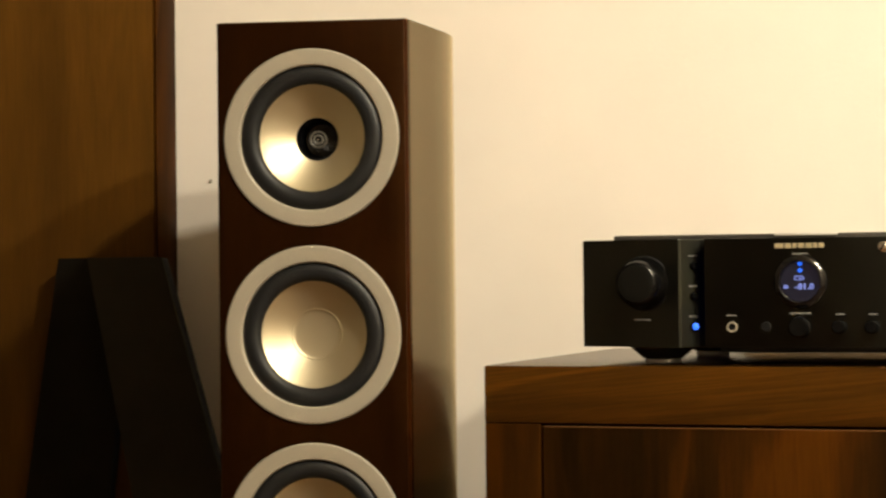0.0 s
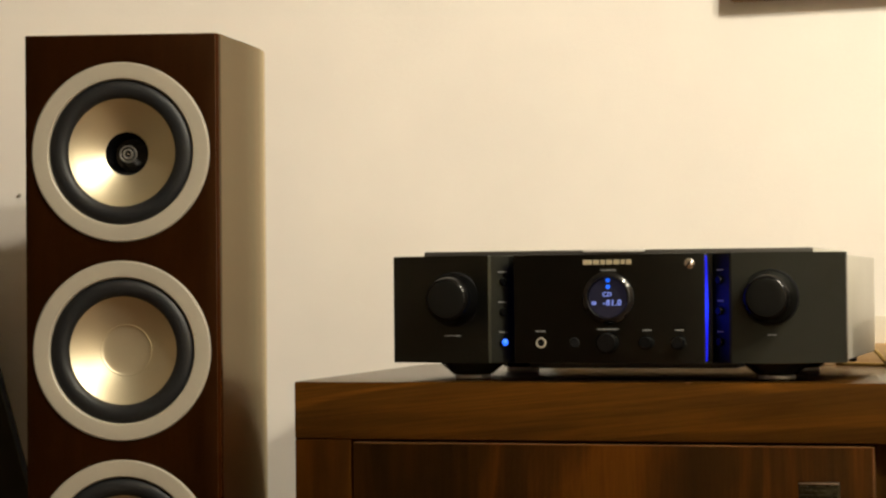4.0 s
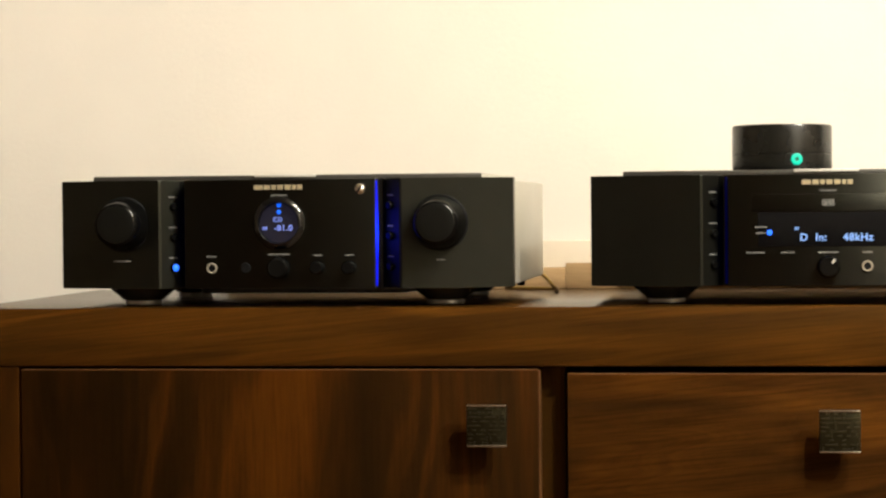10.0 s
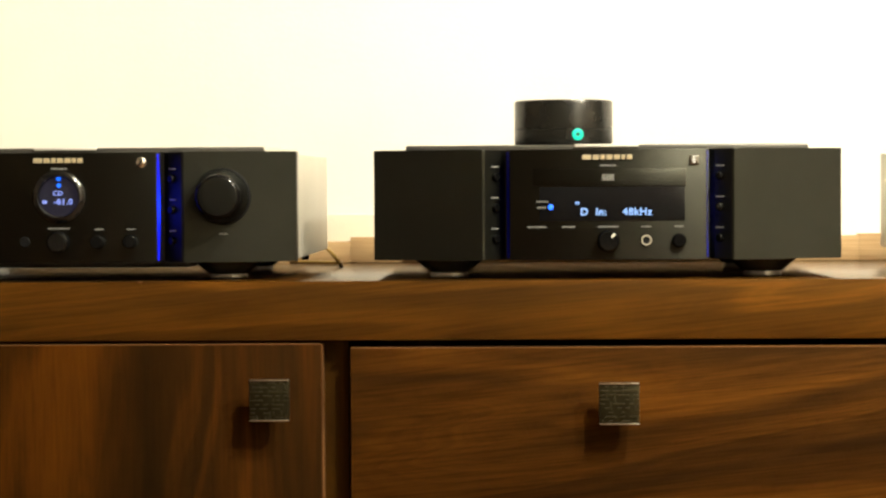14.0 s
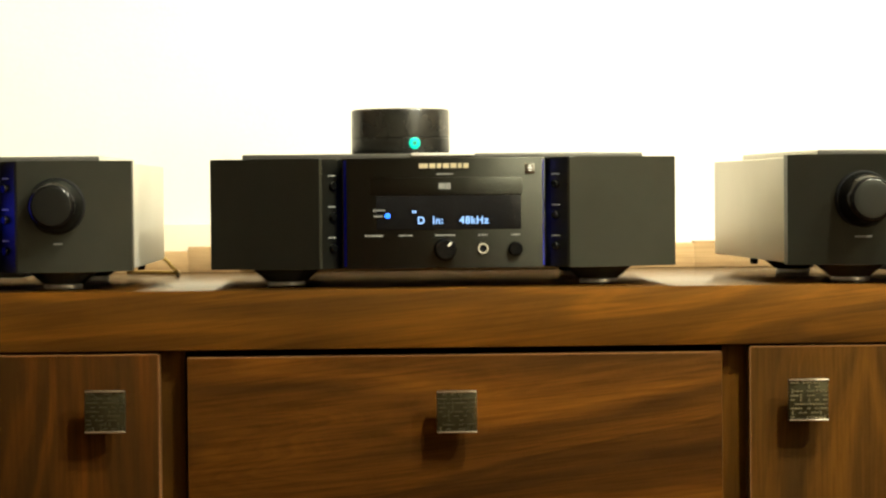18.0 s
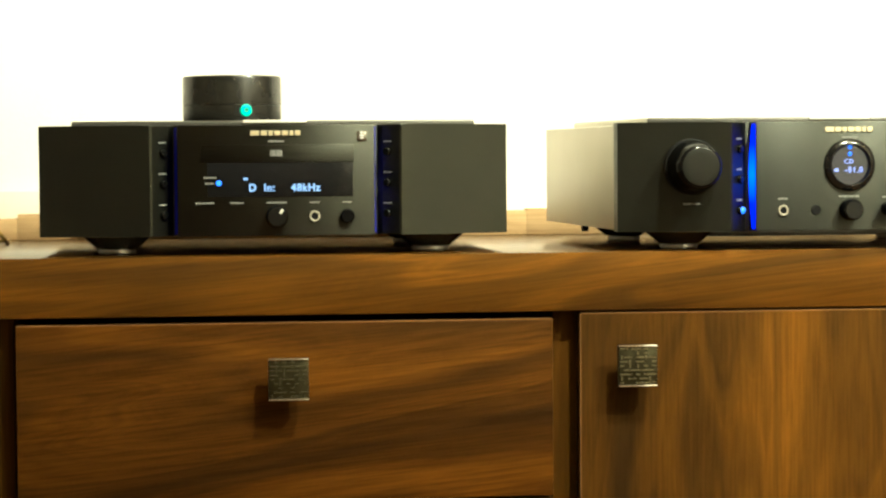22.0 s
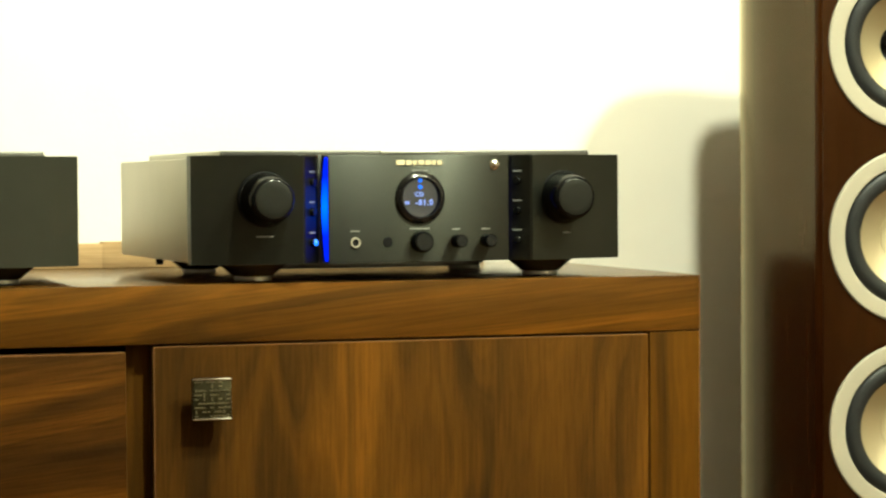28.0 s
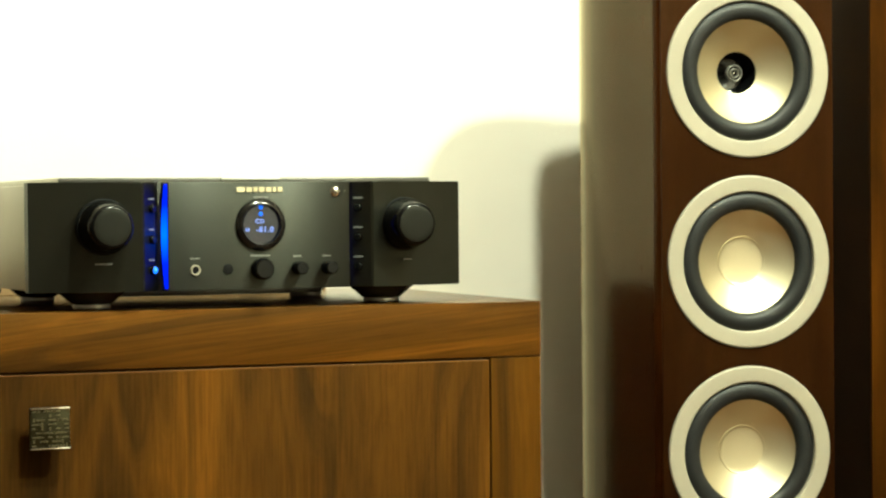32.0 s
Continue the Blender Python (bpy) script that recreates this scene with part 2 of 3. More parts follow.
MAT_RUBBER = plain("black_rubber_surround", (0.0075, 0.008, 0.0085), 0.5, 0.0, 0.12, 300, 0.05)
MAT_BRASS = plain("antique_brass", (0.042, 0.038, 0.019), 0.34, 0.85, 0.25, 250, 0.15, 0.0, 60)
MAT_RUBBER.node_tree.nodes["Principled BSDF"].inputs["Specular IOR Level"].default_value = 0.3
MAT_KNOB.node_tree.nodes["Principled BSDF"].inputs["Specular IOR Level"].default_value = 0.16
MAT_DARK.node_tree.nodes["Principled BSDF"].inputs["Specular IOR Level"].default_value = 0.08
MAT_KNOB_SMALL.node_tree.nodes["Principled BSDF"].inputs["Specular IOR Level"].default_value = 0.22
MAT_RIM = plain("black_polished_rim", (0.0035, 0.0035, 0.0038), 0.13, 0.0, 0.05, 200, 0.0)
MAT_LCD = plain("display_glass", (0.008, 0.008, 0.012), 0.15, 0.0, 0.05, 200, 0.0, 0.3)
MAT_LCD.node_tree.nodes["Principled BSDF"].inputs["Emission Color"].default_value = (0.10, 0.11, 0.30, 1)
MAT_LCD.node_tree.nodes["Principled BSDF"].inputs["Emission Strength"].default_value = 0.035
MAT_STEEL = plain("satin_steel", (0.40, 0.39, 0.36), 0.25, 1.0, 0.05, 300, 0.0)
# pale colour of the painted lid reflection and the selector's glint
MAT_SHINE = plain("painted_shine", (0.66, 0.64, 0.58), 0.35, 0.3, 0.04)
# one bronze in two tones: brighter where the handle catches the light
MAT_RELIEF_LIT = plain("lit_bronze", (0.27, 0.25, 0.165), 0.28, 1.0, 0.2, 300, 0.05)
MAT_RELIEF_DIM = plain("dim_bronze", (0.10, 0.092, 0.055), 0.36, 1.0, 0.25, 300, 0.05)
MAT_GUIDE = plain("dull_waveguide_metal", (0.38, 0.37, 0.34), 0.32, 0.8, 0.05)
MAT_CLOTH = plain("black_grille_cloth", (0.028, 0.026, 0.0180), 0.95, 0.0, 0.2, 900, 0.4)
MAT_CLOTH.node_tree.nodes["Principled BSDF"].inputs["Specular IOR Level"].default_value = 0.05
# blacker copy of the grille cloth with shadow put into its colour
MAT_CLOTH_SHADED = plain("shaded_black_grille_cloth", (0.011, 0.0095, 0.0065), 0.95, 0.0, 0.3, 900, 0.4)
MAT_CLOTH_SHADED.node_tree.nodes["Principled BSDF"].inputs["Specular IOR Level"].default_value = 0.03
MAT_PUCK = plain("black_satin_plastic", (0.0075, 0.0073, 0.0058), 0.27, 0.0, 0.05, 30, 0.0)
MAT_FRAME = wood("gilt_frame_wood", [(0.3, (0.14, 0.075, 0.02)), (0.7, (0.34, 0.20, 0.07))], 0, 0.4, 0.2, 2.0)
MAT_TANWOOD = wood("tan_softwood", [(0.35, (0.36, 0.235, 0.115)), (0.6, (0.46, 0.315, 0.165))], 0, 0.55, 0.0, 1.5, (2, 0, 1))
MAT_CARD = plain("cream_card", (0.68, 0.61, 0.49), 0.8, 0.0, 0.06)
MAT_CANVAS = plain("painted_canvas", (0.30, 0.26, 0.17), 0.7, 0.0, 0.4, 200, 0.2, 0.0, 7)
MAT_CABLE = plain("gold_cable_sheath", (0.34, 0.21, 0.045), 0.4, 0.3)
MAT_BLUE_DIM = glow("blue_light_dim", (0.001, 0.008, 1.0), 0.016)


def slot_glow(name, low, high):
    """Blue light guide, brightest half way up."""
    m, nodes, links, bsdf = blank(name)
    tc, sep = nodes.new("ShaderNodeTexCoord"), nodes.new("ShaderNodeSeparateXYZ")
    links.new(tc.outputs["Object"], sep.inputs[0])
    rng = nodes.new("ShaderNodeMapRange")
    rng.inputs[1].default_value, rng.inputs[2].default_value = 0.018, 0.1215
    links.new(sep.outputs[2], rng.inputs[0])
    stops = [(0.0, low), (0.25, low), (0.52, high), (0.8, low), (1.0, low)]
    links.new(ramp(nodes, links, rng.outputs[0], stops), bsdf.inputs["Emission Color"])
    bsdf.inputs["Base Color"].default_value = (0.01, 0.01, 0.05, 1)
    bsdf.inputs["Emission Strength"].default_value = 0.62
    return m


MAT_BLUE_SOFT = slot_glow("blue_slot_soft", (0.001, 0.006, 1.3), (0.010, 0.07, 3.2))
MAT_BLUE = slot_glow("blue_slot_bright", (0.002, 0.02, 2.0), (0.03, 0.30, 3.5))
MAT_BLUE_HOT = glow("blue_light_hot", (0.03, 0.15, 1.0), 1.8)
MAT_BLUE_DOT = glow("blue_indicator", (0.02, 0.15, 1.0), 0.9)
MAT_TEXT_DEEP = glow("display_text_deep", (0.28, 0.36, 1.0), 0.48)
MAT_TEXT = glow("display_text", (0.30, 0.50, 1.0), 0.6)
MAT_GREEN = glow("green_led", (0.02, 0.80, 0.50), 0.62)
MAT_BULB = glow("warm_bulb", (1.0, 0.8, 0.55), 6.0)


# ---------------- mesh helpers ----------------
def part(name, bm, material, parent=None, label="", smooth=35.0):
    """One mesh object out of a bmesh, under a thing or a part."""
    me = bpy.data.meshes.new(name)
    bmesh.ops.recalc_face_normals(bm, faces=bm.faces[:])
    for f in bm.faces:
        f.smooth = smooth > 0
    if smooth:
        for e in bm.edges:
            e.smooth = e.is_manifold and e.calc_face_angle(0) < radians(smooth)
    bm.to_mesh(me)
    bm.free()
    me.materials.append(material)
    ob = new(name, me)
    if parent is not None:
        ob.parent = parent
    if label:
        ob["label"] = label
    return ob


def thing(name, place, label, category, group="", turn=0.0):
    ob = new(name)
    ob.matrix_basis = pose(*place, 0, 0, turn)
    return tagged(ob, label, category, group)


def box(x0, x1, y0, y1, z0, z1, bevel=0.0, segs=2, bm=None):
    own = bmesh.new()
    bmesh.ops.create_cube(own, size=1.0)
    for v in own.verts:
        v.co = Vector(((x0 + x1) / 2 + v.co.x * (x1 - x0), (y0 + y1) / 2 + v.co.y * (y1 - y0), (z0 + z1) / 2 + v.co.z * (z1 - z0)))
    if bevel:
        bmesh.ops.bevel(own, geom=own.edges[:] + own.verts[:], offset=bevel, segments=segs, profile=0.5, affect="EDGES")
    if bm is None:
        return own
    me = bpy.data.meshes.new("piece")
    own.to_mesh(me)
    own.free()
    bm.from_mesh(me)
    bpy.data.meshes.remove(me)
    return bm


def lathe(profile, centre, axis="y", seg=64, closed=False):
    """Turns (radius, along) pairs round an axis through centre."""
    bm, rings = bmesh.new(), []
    c = Vector(centre)
    for r, h in profile:
        ring = []
        for k in range(seg if r > 1e-6 else 1):
            a = 2 * math.pi * k / seg
            u, v = r * math.cos(a), r * math.sin(a)
            ring.append(bm.verts.new(c + (Vector((u, h, v)) if axis == "y" else Vector((u, v, h)) if axis == "z" else Vector((h, u, v)))))
        rings.append(ring)
    pairs = list(zip(rings, rings[1:])) + ([(rings[-1], rings[0])] if closed else [])
    for a, b in pairs:
        for k in range(seg):
            n = (k + 1) % seg
            if len(a) == 1 and len(b) > 1:
                bm.faces.new((a[0], b[k], b[n]))
            elif len(b) == 1 and len(a) > 1:
                bm.faces.new((a[k], b[0], a[n]))
            elif len(a) > 1:
                bm.faces.new((a[k], b[k], b[n], a[n]))
    return bm


def prism(outline, z0, z1, bevel=0.0):
    """A plan outline of (x, y) pairs pulled up from z0 to z1."""
    bm = bmesh.new()
    low = [bm.verts.new((x, y, z0)) for x, y in outline]
    top = [bm.verts.new((x, y, z1)) for x, y in outline]
    n = len(low)
    bm.faces.new(low[::-1])
    bm.faces.new(top)
    for k in range(n):
        bm.faces.new((low[k], low[(k + 1) % n], top[(k + 1) % n], top[k]))
    if bevel:
        caps = [e for e in bm.edges if abs(e.verts[0].co.z - e.verts[1].co.z) < 1e-6]
        bmesh.ops.bevel(bm, geom=caps, offset=bevel, segments=2, profile=0.5, affect="EDGES")
    return bm


def tube(points, radius, seg=10):
    """A round cable through points."""
    bm, rings = bmesh.new(), []
    pts = [Vector(p) for p in points]
    for i, p in enumerate(pts):
        d = (pts[min(i + 1, len(pts) - 1)] - pts[max(i - 1, 0)]).normalized()
        u = d.cross(Vector((0.31, 0.2, 0.93))).normalized()
        v = d.cross(u)
        rings.append([bm.verts.new(p + radius * (math.cos(a) * u + math.sin(a) * v)) for a in (2 * math.pi * k / seg for k in range(seg))])
    for a, b in zip(rings, rings[1:]):
        for k in range(seg):
            bm.faces.new((a[k], a[(k + 1) % seg], b[(k + 1) % seg], b[k]))
    bm.faces.new(rings[0])
    bm.faces.new(rings[-1][::-1])
    return bm


def lettering(name, words, size, place, material, parent, label="", spread=1.15):
    """Words facing -y, centred on place, as a mesh."""
    cu = bpy.data.curves.new(name, "FONT")
    cu.body, cu.size, cu.align_x, cu.align_y, cu.extrude = words, size, "CENTER", "CENTER", 0.0002
    cu.offset = size * 0.03
    cu.resolution_u, cu.space_character, cu.space_word = 3, spread, 1.1
    tmp = new(name + "_curve", cu)
    bpy.context.view_layer.update()
    me = bpy.data.meshes.new_from_object(tmp.evaluated_get(bpy.context.evaluated_depsgraph_get()))
    bpy.data.objects.remove(tmp)
    bpy.data.curves.remove(cu)
    me.transform(pose(*place, 90, 0, 0))
    me.materials.clear()
    me.materials.append(material)
    ob = new(name, me)
    ob.parent = parent
    if label:
        ob["label"] = label
    return ob


def setting(name, bm, material, label, category):
    return tagged(part(name, bm, material), label, category, "", "structure")


# ---------------- the room ----------------
WALL_Y = 0.50
X0, X1, Y0, H = -1.9, 3.6, -4.2, 2.6
setting("floor", box(X0 - 0.1, X1 + 0.1, Y0 - 0.1, WALL_Y + 0.1, -0.08, 0.0), MAT_FLOOR, "oak board floor of a living room", "floor")
setting("wall_north", box(X0 - 0.1, X1 + 0.1, WALL_Y, WALL_Y + 0.1, 0.0, H), MAT_WALL, "buff painted wall behind the hi-fi sideboard", "wall")
# unseen walls, dark on the left and pale on the right to steer reflections
setting("wall_south_1", box(X0 - 0.1, 2.15, Y0 - 0.1, Y0, 0.0, H), MAT_WALL_DIM, "unseen wall behind the camera, toned dark to dim reflections", "wall")
# pale wall and its return, out of view, added nearer as a reflector
setting("bounce_wall_south", box(2.15, X1 + 0.1, -2.95, -2.85, 0.0, H), MAT_WALL_BOUNCE, "unseen pale wall added behind the camera to brighten reflections", "wall")
setting("bounce_wall_return", box(2.15, 2.25, Y0, -2.95, 0.0, H), MAT_WALL_BOUNCE, "unseen return added beside the pale reflecting wall", "wall")
setting("wall_west", box(X0 - 0.1, X0, Y0, WALL_Y, 0.0, H), MAT_WALL_DIM, "unseen side wall, toned dark to dim reflections", "wall")
setting("wall_east", box(X1, X1 + 0.1, Y0, WALL_Y, 0.0, H), MAT_WALL_DIM, "unseen side wall, toned dark to dim reflections", "wall")
setting("ceiling", box(X0 - 0.1, X1 + 0.1, Y0 - 0.1, WALL_Y + 0.1, H, H + 0.1), MAT_CEIL, "unseen ceiling, toned warm to tint bounced light", "ceiling")

lamp = thing("ceiling_lamp", (2.04, -1.345, H), "ceiling lamp with two bare warm bulbs", "lamp")
part("canopy", lathe([(0.0, -0.03), (0.05, -0.028), (0.06, 0.0), (0.0, 0.0)], (0, 0, 0), "z", 32), MAT_CHROME, lamp)
for dx, dy in ((0.46, -0.185), (-0.46, 0.185)):
    arm = part("arm", tube([(0, 0, -0.02), (dx * 0.5, dy * 0.5, -0.025), (dx, dy, -0.015)], 0.006), MAT_CHROME, lamp)
    part("bulb", lathe([(0.0, -0.045), (0.015, -0.042), (0.024, -0.03), (0.02, -0.016), (0.012, -0.01), (0.0, -0.01)], (dx, dy, 0), "z", 24), MAT_BULB, lamp, "warm white bulb")


# ---------------- sideboard ----------------
TOP_Z, CAB_W, CAB_D = 0.70, 1.666, 0.485
side = thing("sideboard", (0, 0, 0), "dark walnut veneer sideboard with two doors and middle drawers", "sideboard")
board = part("top_board", box(0, CAB_W, 0.0, CAB_D, 0.6442, TOP_Z, 0.0016), MAT_TOP, side)
board.data.materials.append(MAT_TOPFACE)
for poly in board.data.polygons:
    if poly.normal.z > 0.9:
        poly.material_index = 1
# left end: the weaker light there is put into the veneer colour
part("side_panel", box(0.0, 0.0575, 0.0012, CAB_D, 0.0, 0.6440, 0.0012), MAT_STILE_DIM, side)
part("side_panel", box(1.6115, CAB_W, 0.0012, CAB_D, 0.0, 0.6440, 0.0012), MAT_STILE, side)
part("base_board", box(0.0575, 1.6115, 0.0, CAB_D, 0.03, 0.075, 0.001), MAT_TOP, side)
part("back_panel", box(0.0575, 1.6115, CAB_D - 0.012, CAB_D, 0.075, 0.6440), MAT_INSIDE, side)
for xa, xb in ((0.553, 0.583), (1.088, 1.119)):
    part("divider", box(xa, xb, 0.0195, CAB_D - 0.012, 0.075, 0.6440, 0.001), MAT_STILE, side)


part("edge_chip", box(0.3872, 0.3908, -0.0006, 0.0022, 0.6984, 0.7003, 0.0004, 1), MAT_EDGE, board, "small pale chip in the edge")


def handle_on(parent, x, z):
    """Square antique brass knob plate with a raised maze of small bars."""
    h = part("handle", box(x - 0.0185, x + 0.0185, -0.0205, -0.0155, z - 0.0195, z + 0.0195, 0.0008), MAT_BRASS, parent, "square antique brass handle with raised maze pattern")
    rnd = random.Random(int(x * 1000))
    pat = bmesh.new()
    for i in range(9):
        for j in range(9):
            cx, cz = x + (i - 4) * 0.0038, z + (j - 4) * 0.0040
            if rnd.random() < 0.62:
                a, b = (0.0019, 0.0007) if rnd.random() < 0.8 else (0.0008, 0.0018)
                box(cx - a, cx + a, -0.0217, -0.0204, cz - b, cz + b, 0.0, 2, pat)
    # right door's relief gets the bright tone, its glint put into the colour
    part("maze_relief", pat, MAT_RELIEF_LIT if x > 1 else MAT_RELIEF_DIM, h, "raised maze, toned by how it catches the light")
    for zz in (-1, 1):
        part("rim", box(x - 0.0185, x + 0.0185, -0.0221, -0.0203, z + zz * 0.0187 - 0.0009, z + zz * 0.0187 + 0.0009, 0.0003), MAT_CHROME, h)
    part("stem", lathe([(0.0, -0.0165), (0.006, -0.0165), (0.006, -0.004), (0.008, 0.0), (0.0, 0.0)], (x, 0, z), "y", 24), MAT_BRASS, h)
    return h


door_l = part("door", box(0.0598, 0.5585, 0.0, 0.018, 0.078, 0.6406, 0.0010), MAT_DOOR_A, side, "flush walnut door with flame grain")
part("edge_band", box(0.5585, 0.5597, 0.0004, 0.0178, 0.078, 0.6406), MAT_EDGE, door_l)
part("edge_band", box(0.0605, 0.558, 0.0006, 0.0175, 0.6404, 0.6415), MAT_EDGE, door_l)
handle_on(door_l, 0.5115, 0.5903)
door_r = part("door", box(1.1125, 1.6095, 0.0, 0.018, 0.078, 0.6412, 0.0010), MAT_DOOR_B, side, "flush walnut door with flame grain")
part("edge_band", box(1.1113, 1.1125, 0.0004, 0.0178, 0.078, 0.6412), MAT_EDGE, door_r)
part("edge_band", box(1.113, 1.609, 0.0006, 0.0175, 0.6410, 0.6421), MAT_EDGE, door_r)
handle_on(door_r, 1.1628, 0.5931)
for zt in (0.6366, 0.4656, 0.2946):
    dr = part("drawer", box(0.5855, 1.0855, 0.0, 0.018, zt - 0.167, zt, 0.0010), MAT_DRAWER, side, "walnut drawer front with horizontal grain")
    part("edge_band", box(0.586, 1.085, 0.0006, 0.0175, zt - 0.0002, zt + 0.0009), MAT_EDGE, dr)
    handle_on(dr, 0.8352, zt - 0.0505)


# ---------------- hi-fi units ----------------
HALF = 0.22
FACE_LO, FACE_HI = 0.018, 0.1215
FRONT_Y = -0.026


def wing(sign):
    """Plan of one curved wing of the front: forward by the strip, swept back to the outer edge."""
    pts = [(sign * 0.0958, -0.0042), (sign * 0.1005, -0.0112), (sign * 0.1130, FRONT_Y + 0.0034), (sign * 0.1146, FRONT_Y + 0.0014), (sign * 0.1172, FRONT_Y)]
    for k in range(1, 15):
        u = k / 14
        pts.append((sign * (0.1172 + 0.1028 * u), FRONT_Y + 0.026 * u ** 1.04))
    pts += [(sign * HALF, 0.014), (sign * 0.16, 0.014), (sign * 0.0958, 0.0)]
    return pts if sign > 0 else pts[::-1]


def cheek(sign, z):
    """The pose of a button on the slanted inner cheek of a wing."""
    return pose(sign * 0.1052, -0.01565, z, 0, 0, -sign * 42.4)


def small_bars(parent, x, z, width, y, n=1, height=0.0016, mat_=None):
    bm = bmesh.new()
    rnd = random.Random(int((x + 1) * 10000 + z * 1000))
    left = x - width / 2
    while left < x + width / 2 - 0.0008:
        w = min(0.0008 + 0.0016 * rnd.random(), x + width / 2 - left)
        box(left, left + w, y - 0.0004, y, z - height / 2, z + height / 2, 0.0, 2, bm)
        left += w + 0.0005
    return part("print", bm, mat_ or MAT_PRINT, parent, "", 0)


def round_knob(name, parent, x, z, r, y, depth, mat_=None, label="", glint=False, seg=40):
    b = min(0.0022, r * 0.18)
    k = part(name, lathe([(0.0, -depth), (r * 0.80, -depth), (r - b * 0.6, -depth + b * 0.5), (r, -depth + b * 1.6), (r * 1.02, -0.001), (r * 1.02, 0.0), (0.0, 0.0)], (x, y, z), "y", seg), mat_ or MAT_KNOB, parent, label)
    if glint:
        # pale mark at the upper right: a glint painted on the knob face
        mark = box(-r * 0.10, r * 0.10, -depth - 0.0005, -depth + 0.0005, r * 0.42, r * 0.84)
        bmesh.ops.transform(mark, matrix=pose(x, y, z, 0, 38, 0), verts=mark.verts)
        part("glint", mark, MAT_SHINE, k)
    return k


def foot(parent, x, y):
    f = part("foot", lathe([(0.0, 0.0046), (0.0182, 0.0046), (0.0196, 0.0054), (0.0316, 0.0154), (0.0335, 0.0166), (0.0338, 0.0180), (0.0, 0.0180)], (x, y, 0.0003), "z", 40), MAT_FOOT, parent)
    part("foot_ring", lathe([(0.0, 0.0), (0.0168, 0.0), (0.0178, 0.0008), (0.0182, 0.0022), (0.0178, 0.0042), (0.0172, 0.0046), (0.0, 0.0046)], (x, y, 0.0003), "z", 40), MAT_GUIDE, f, "bright metal lower ring")


def light_guide(sign, slot, front, back):
    """Upright wedge beside the centre panel, deepest half way up."""
    bm, rows = bmesh.new(), []
    x = sign * 0.0922
    for k in range(13):
        z = FACE_LO + 0.002 + (FACE_HI - FACE_LO - 0.004) * k / 12
        y = front + (back - front) * (0.42 + 0.58 * math.sin(math.pi * k / 12))
        rows.append([bm.verts.new(p) for p in ((x, front, z), (x + sign * slot, y, z), (x, y, z))])
    for p, q in zip(rows, rows[1:]):
        for k in range(3):
            bm.faces.new((p[k], p[(k + 1) % 3], q[(k + 1) % 3], q[k]))
    bm.faces.new(rows[0])
    bm.faces.new(rows[-1][::-1])
    return bm


def unit(name, place, turn, label, category, depth, lamp_side, lamp_mat=MAT_BLUE_DIM, slot=0.002, tail=0.082, face=MAT_FACE, deep=-0.0044):
    """Chassis, lid, wings, lit side slots and feet that the three units share."""
    u = thing(name, place, label, category, "hi-fi units on the sideboard", turn)
    ch = part("chassis", box(-HALF + 0.0012, HALF - 0.0012, 0.014, depth, FACE_LO + 0.0015, FACE_HI - 0.0025, 0.0015), MAT_CHASSIS, u, "grey painted steel chassis")
    lid = part("lid", box(-HALF + 0.030, HALF - 0.030, 0.004, depth - 0.01, FACE_HI - 0.0025, FACE_HI + 0.0045, 0.0016), MAT_LID, u)
    # lid sides take the pale chassis colour to imitate lamp glare on them
    lid.data.materials.append(MAT_CHASSIS)
    for poly in lid.data.polygons:
        if abs(poly.normal.x) > 0.5:
            poly.material_index = 1
    # added behind the chassis, out of sight, to keep lamp light off the board
    part("rear_shade_block", box(-HALF + 0.034, HALF - 0.034, depth, depth + tail, FACE_LO + 0.001, FACE_LO + 0.040, 0.002), MAT_LID, u, "unseen block added to shade the board behind")
    # raised pale strip imitates a reflection along the lid's front edge
    part("lid_reflection", box(-0.030, 0.030, 0.002, 0.010, FACE_HI + 0.0022, FACE_HI + 0.0050, 0.0006), MAT_SHINE, u, "pale strip painted as a reflection on the lid edge")
    part("backplate", box(-0.118, 0.118, -0.004, 0.014, FACE_LO, FACE_HI, 0.0005), face, u)
    for s in (-1, 1):
        part("wing", prism(wing(s), FACE_LO, FACE_HI, 0.0007), MAT_WING, u, "curved satin black front wing", 12)
        foot(u, s * 0.150, 0.038)
        foot(u, s * 0.150, depth - 0.07)
        part("peg", lathe([(0.0, 0.0125), (0.0035, 0.0125), (0.0040, 0.0150), (0.0040, FACE_LO + 0.002), (0.0, FACE_LO + 0.002)], (s * 0.207, 0.195, 0.0), "z", 16), MAT_DARK, u, "small black peg under the chassis")
    part("front_panel", box(-0.092, 0.092, FRONT_Y, -0.004, FACE_LO, FACE_HI, 0.0010), face, u, "black centre front panel")
    for s in (-1, 1):
        lit = s in lamp_side
        front = FRONT_Y + 0.0015 if lit else -0.016
        part("light_slot", light_guide(s, slot, front, deep if lit else -0.0044), lamp_mat if lit else MAT_BLUE_DIM, u, "slot glowing blue", 0)
    for s in (-1, 1):
        for z in (0.096, 0.067, 0.038):
            small_bars(u, 0.0, 0.0095, 0.010, 0.0).matrix_basis = cheek(s, z)
            round_knob("button", u, 0.0, 0.0, 0.0040, 0.0, 0.0035, MAT_KNOB, "", False, 20).matrix_basis = cheek(s, z)
    return u


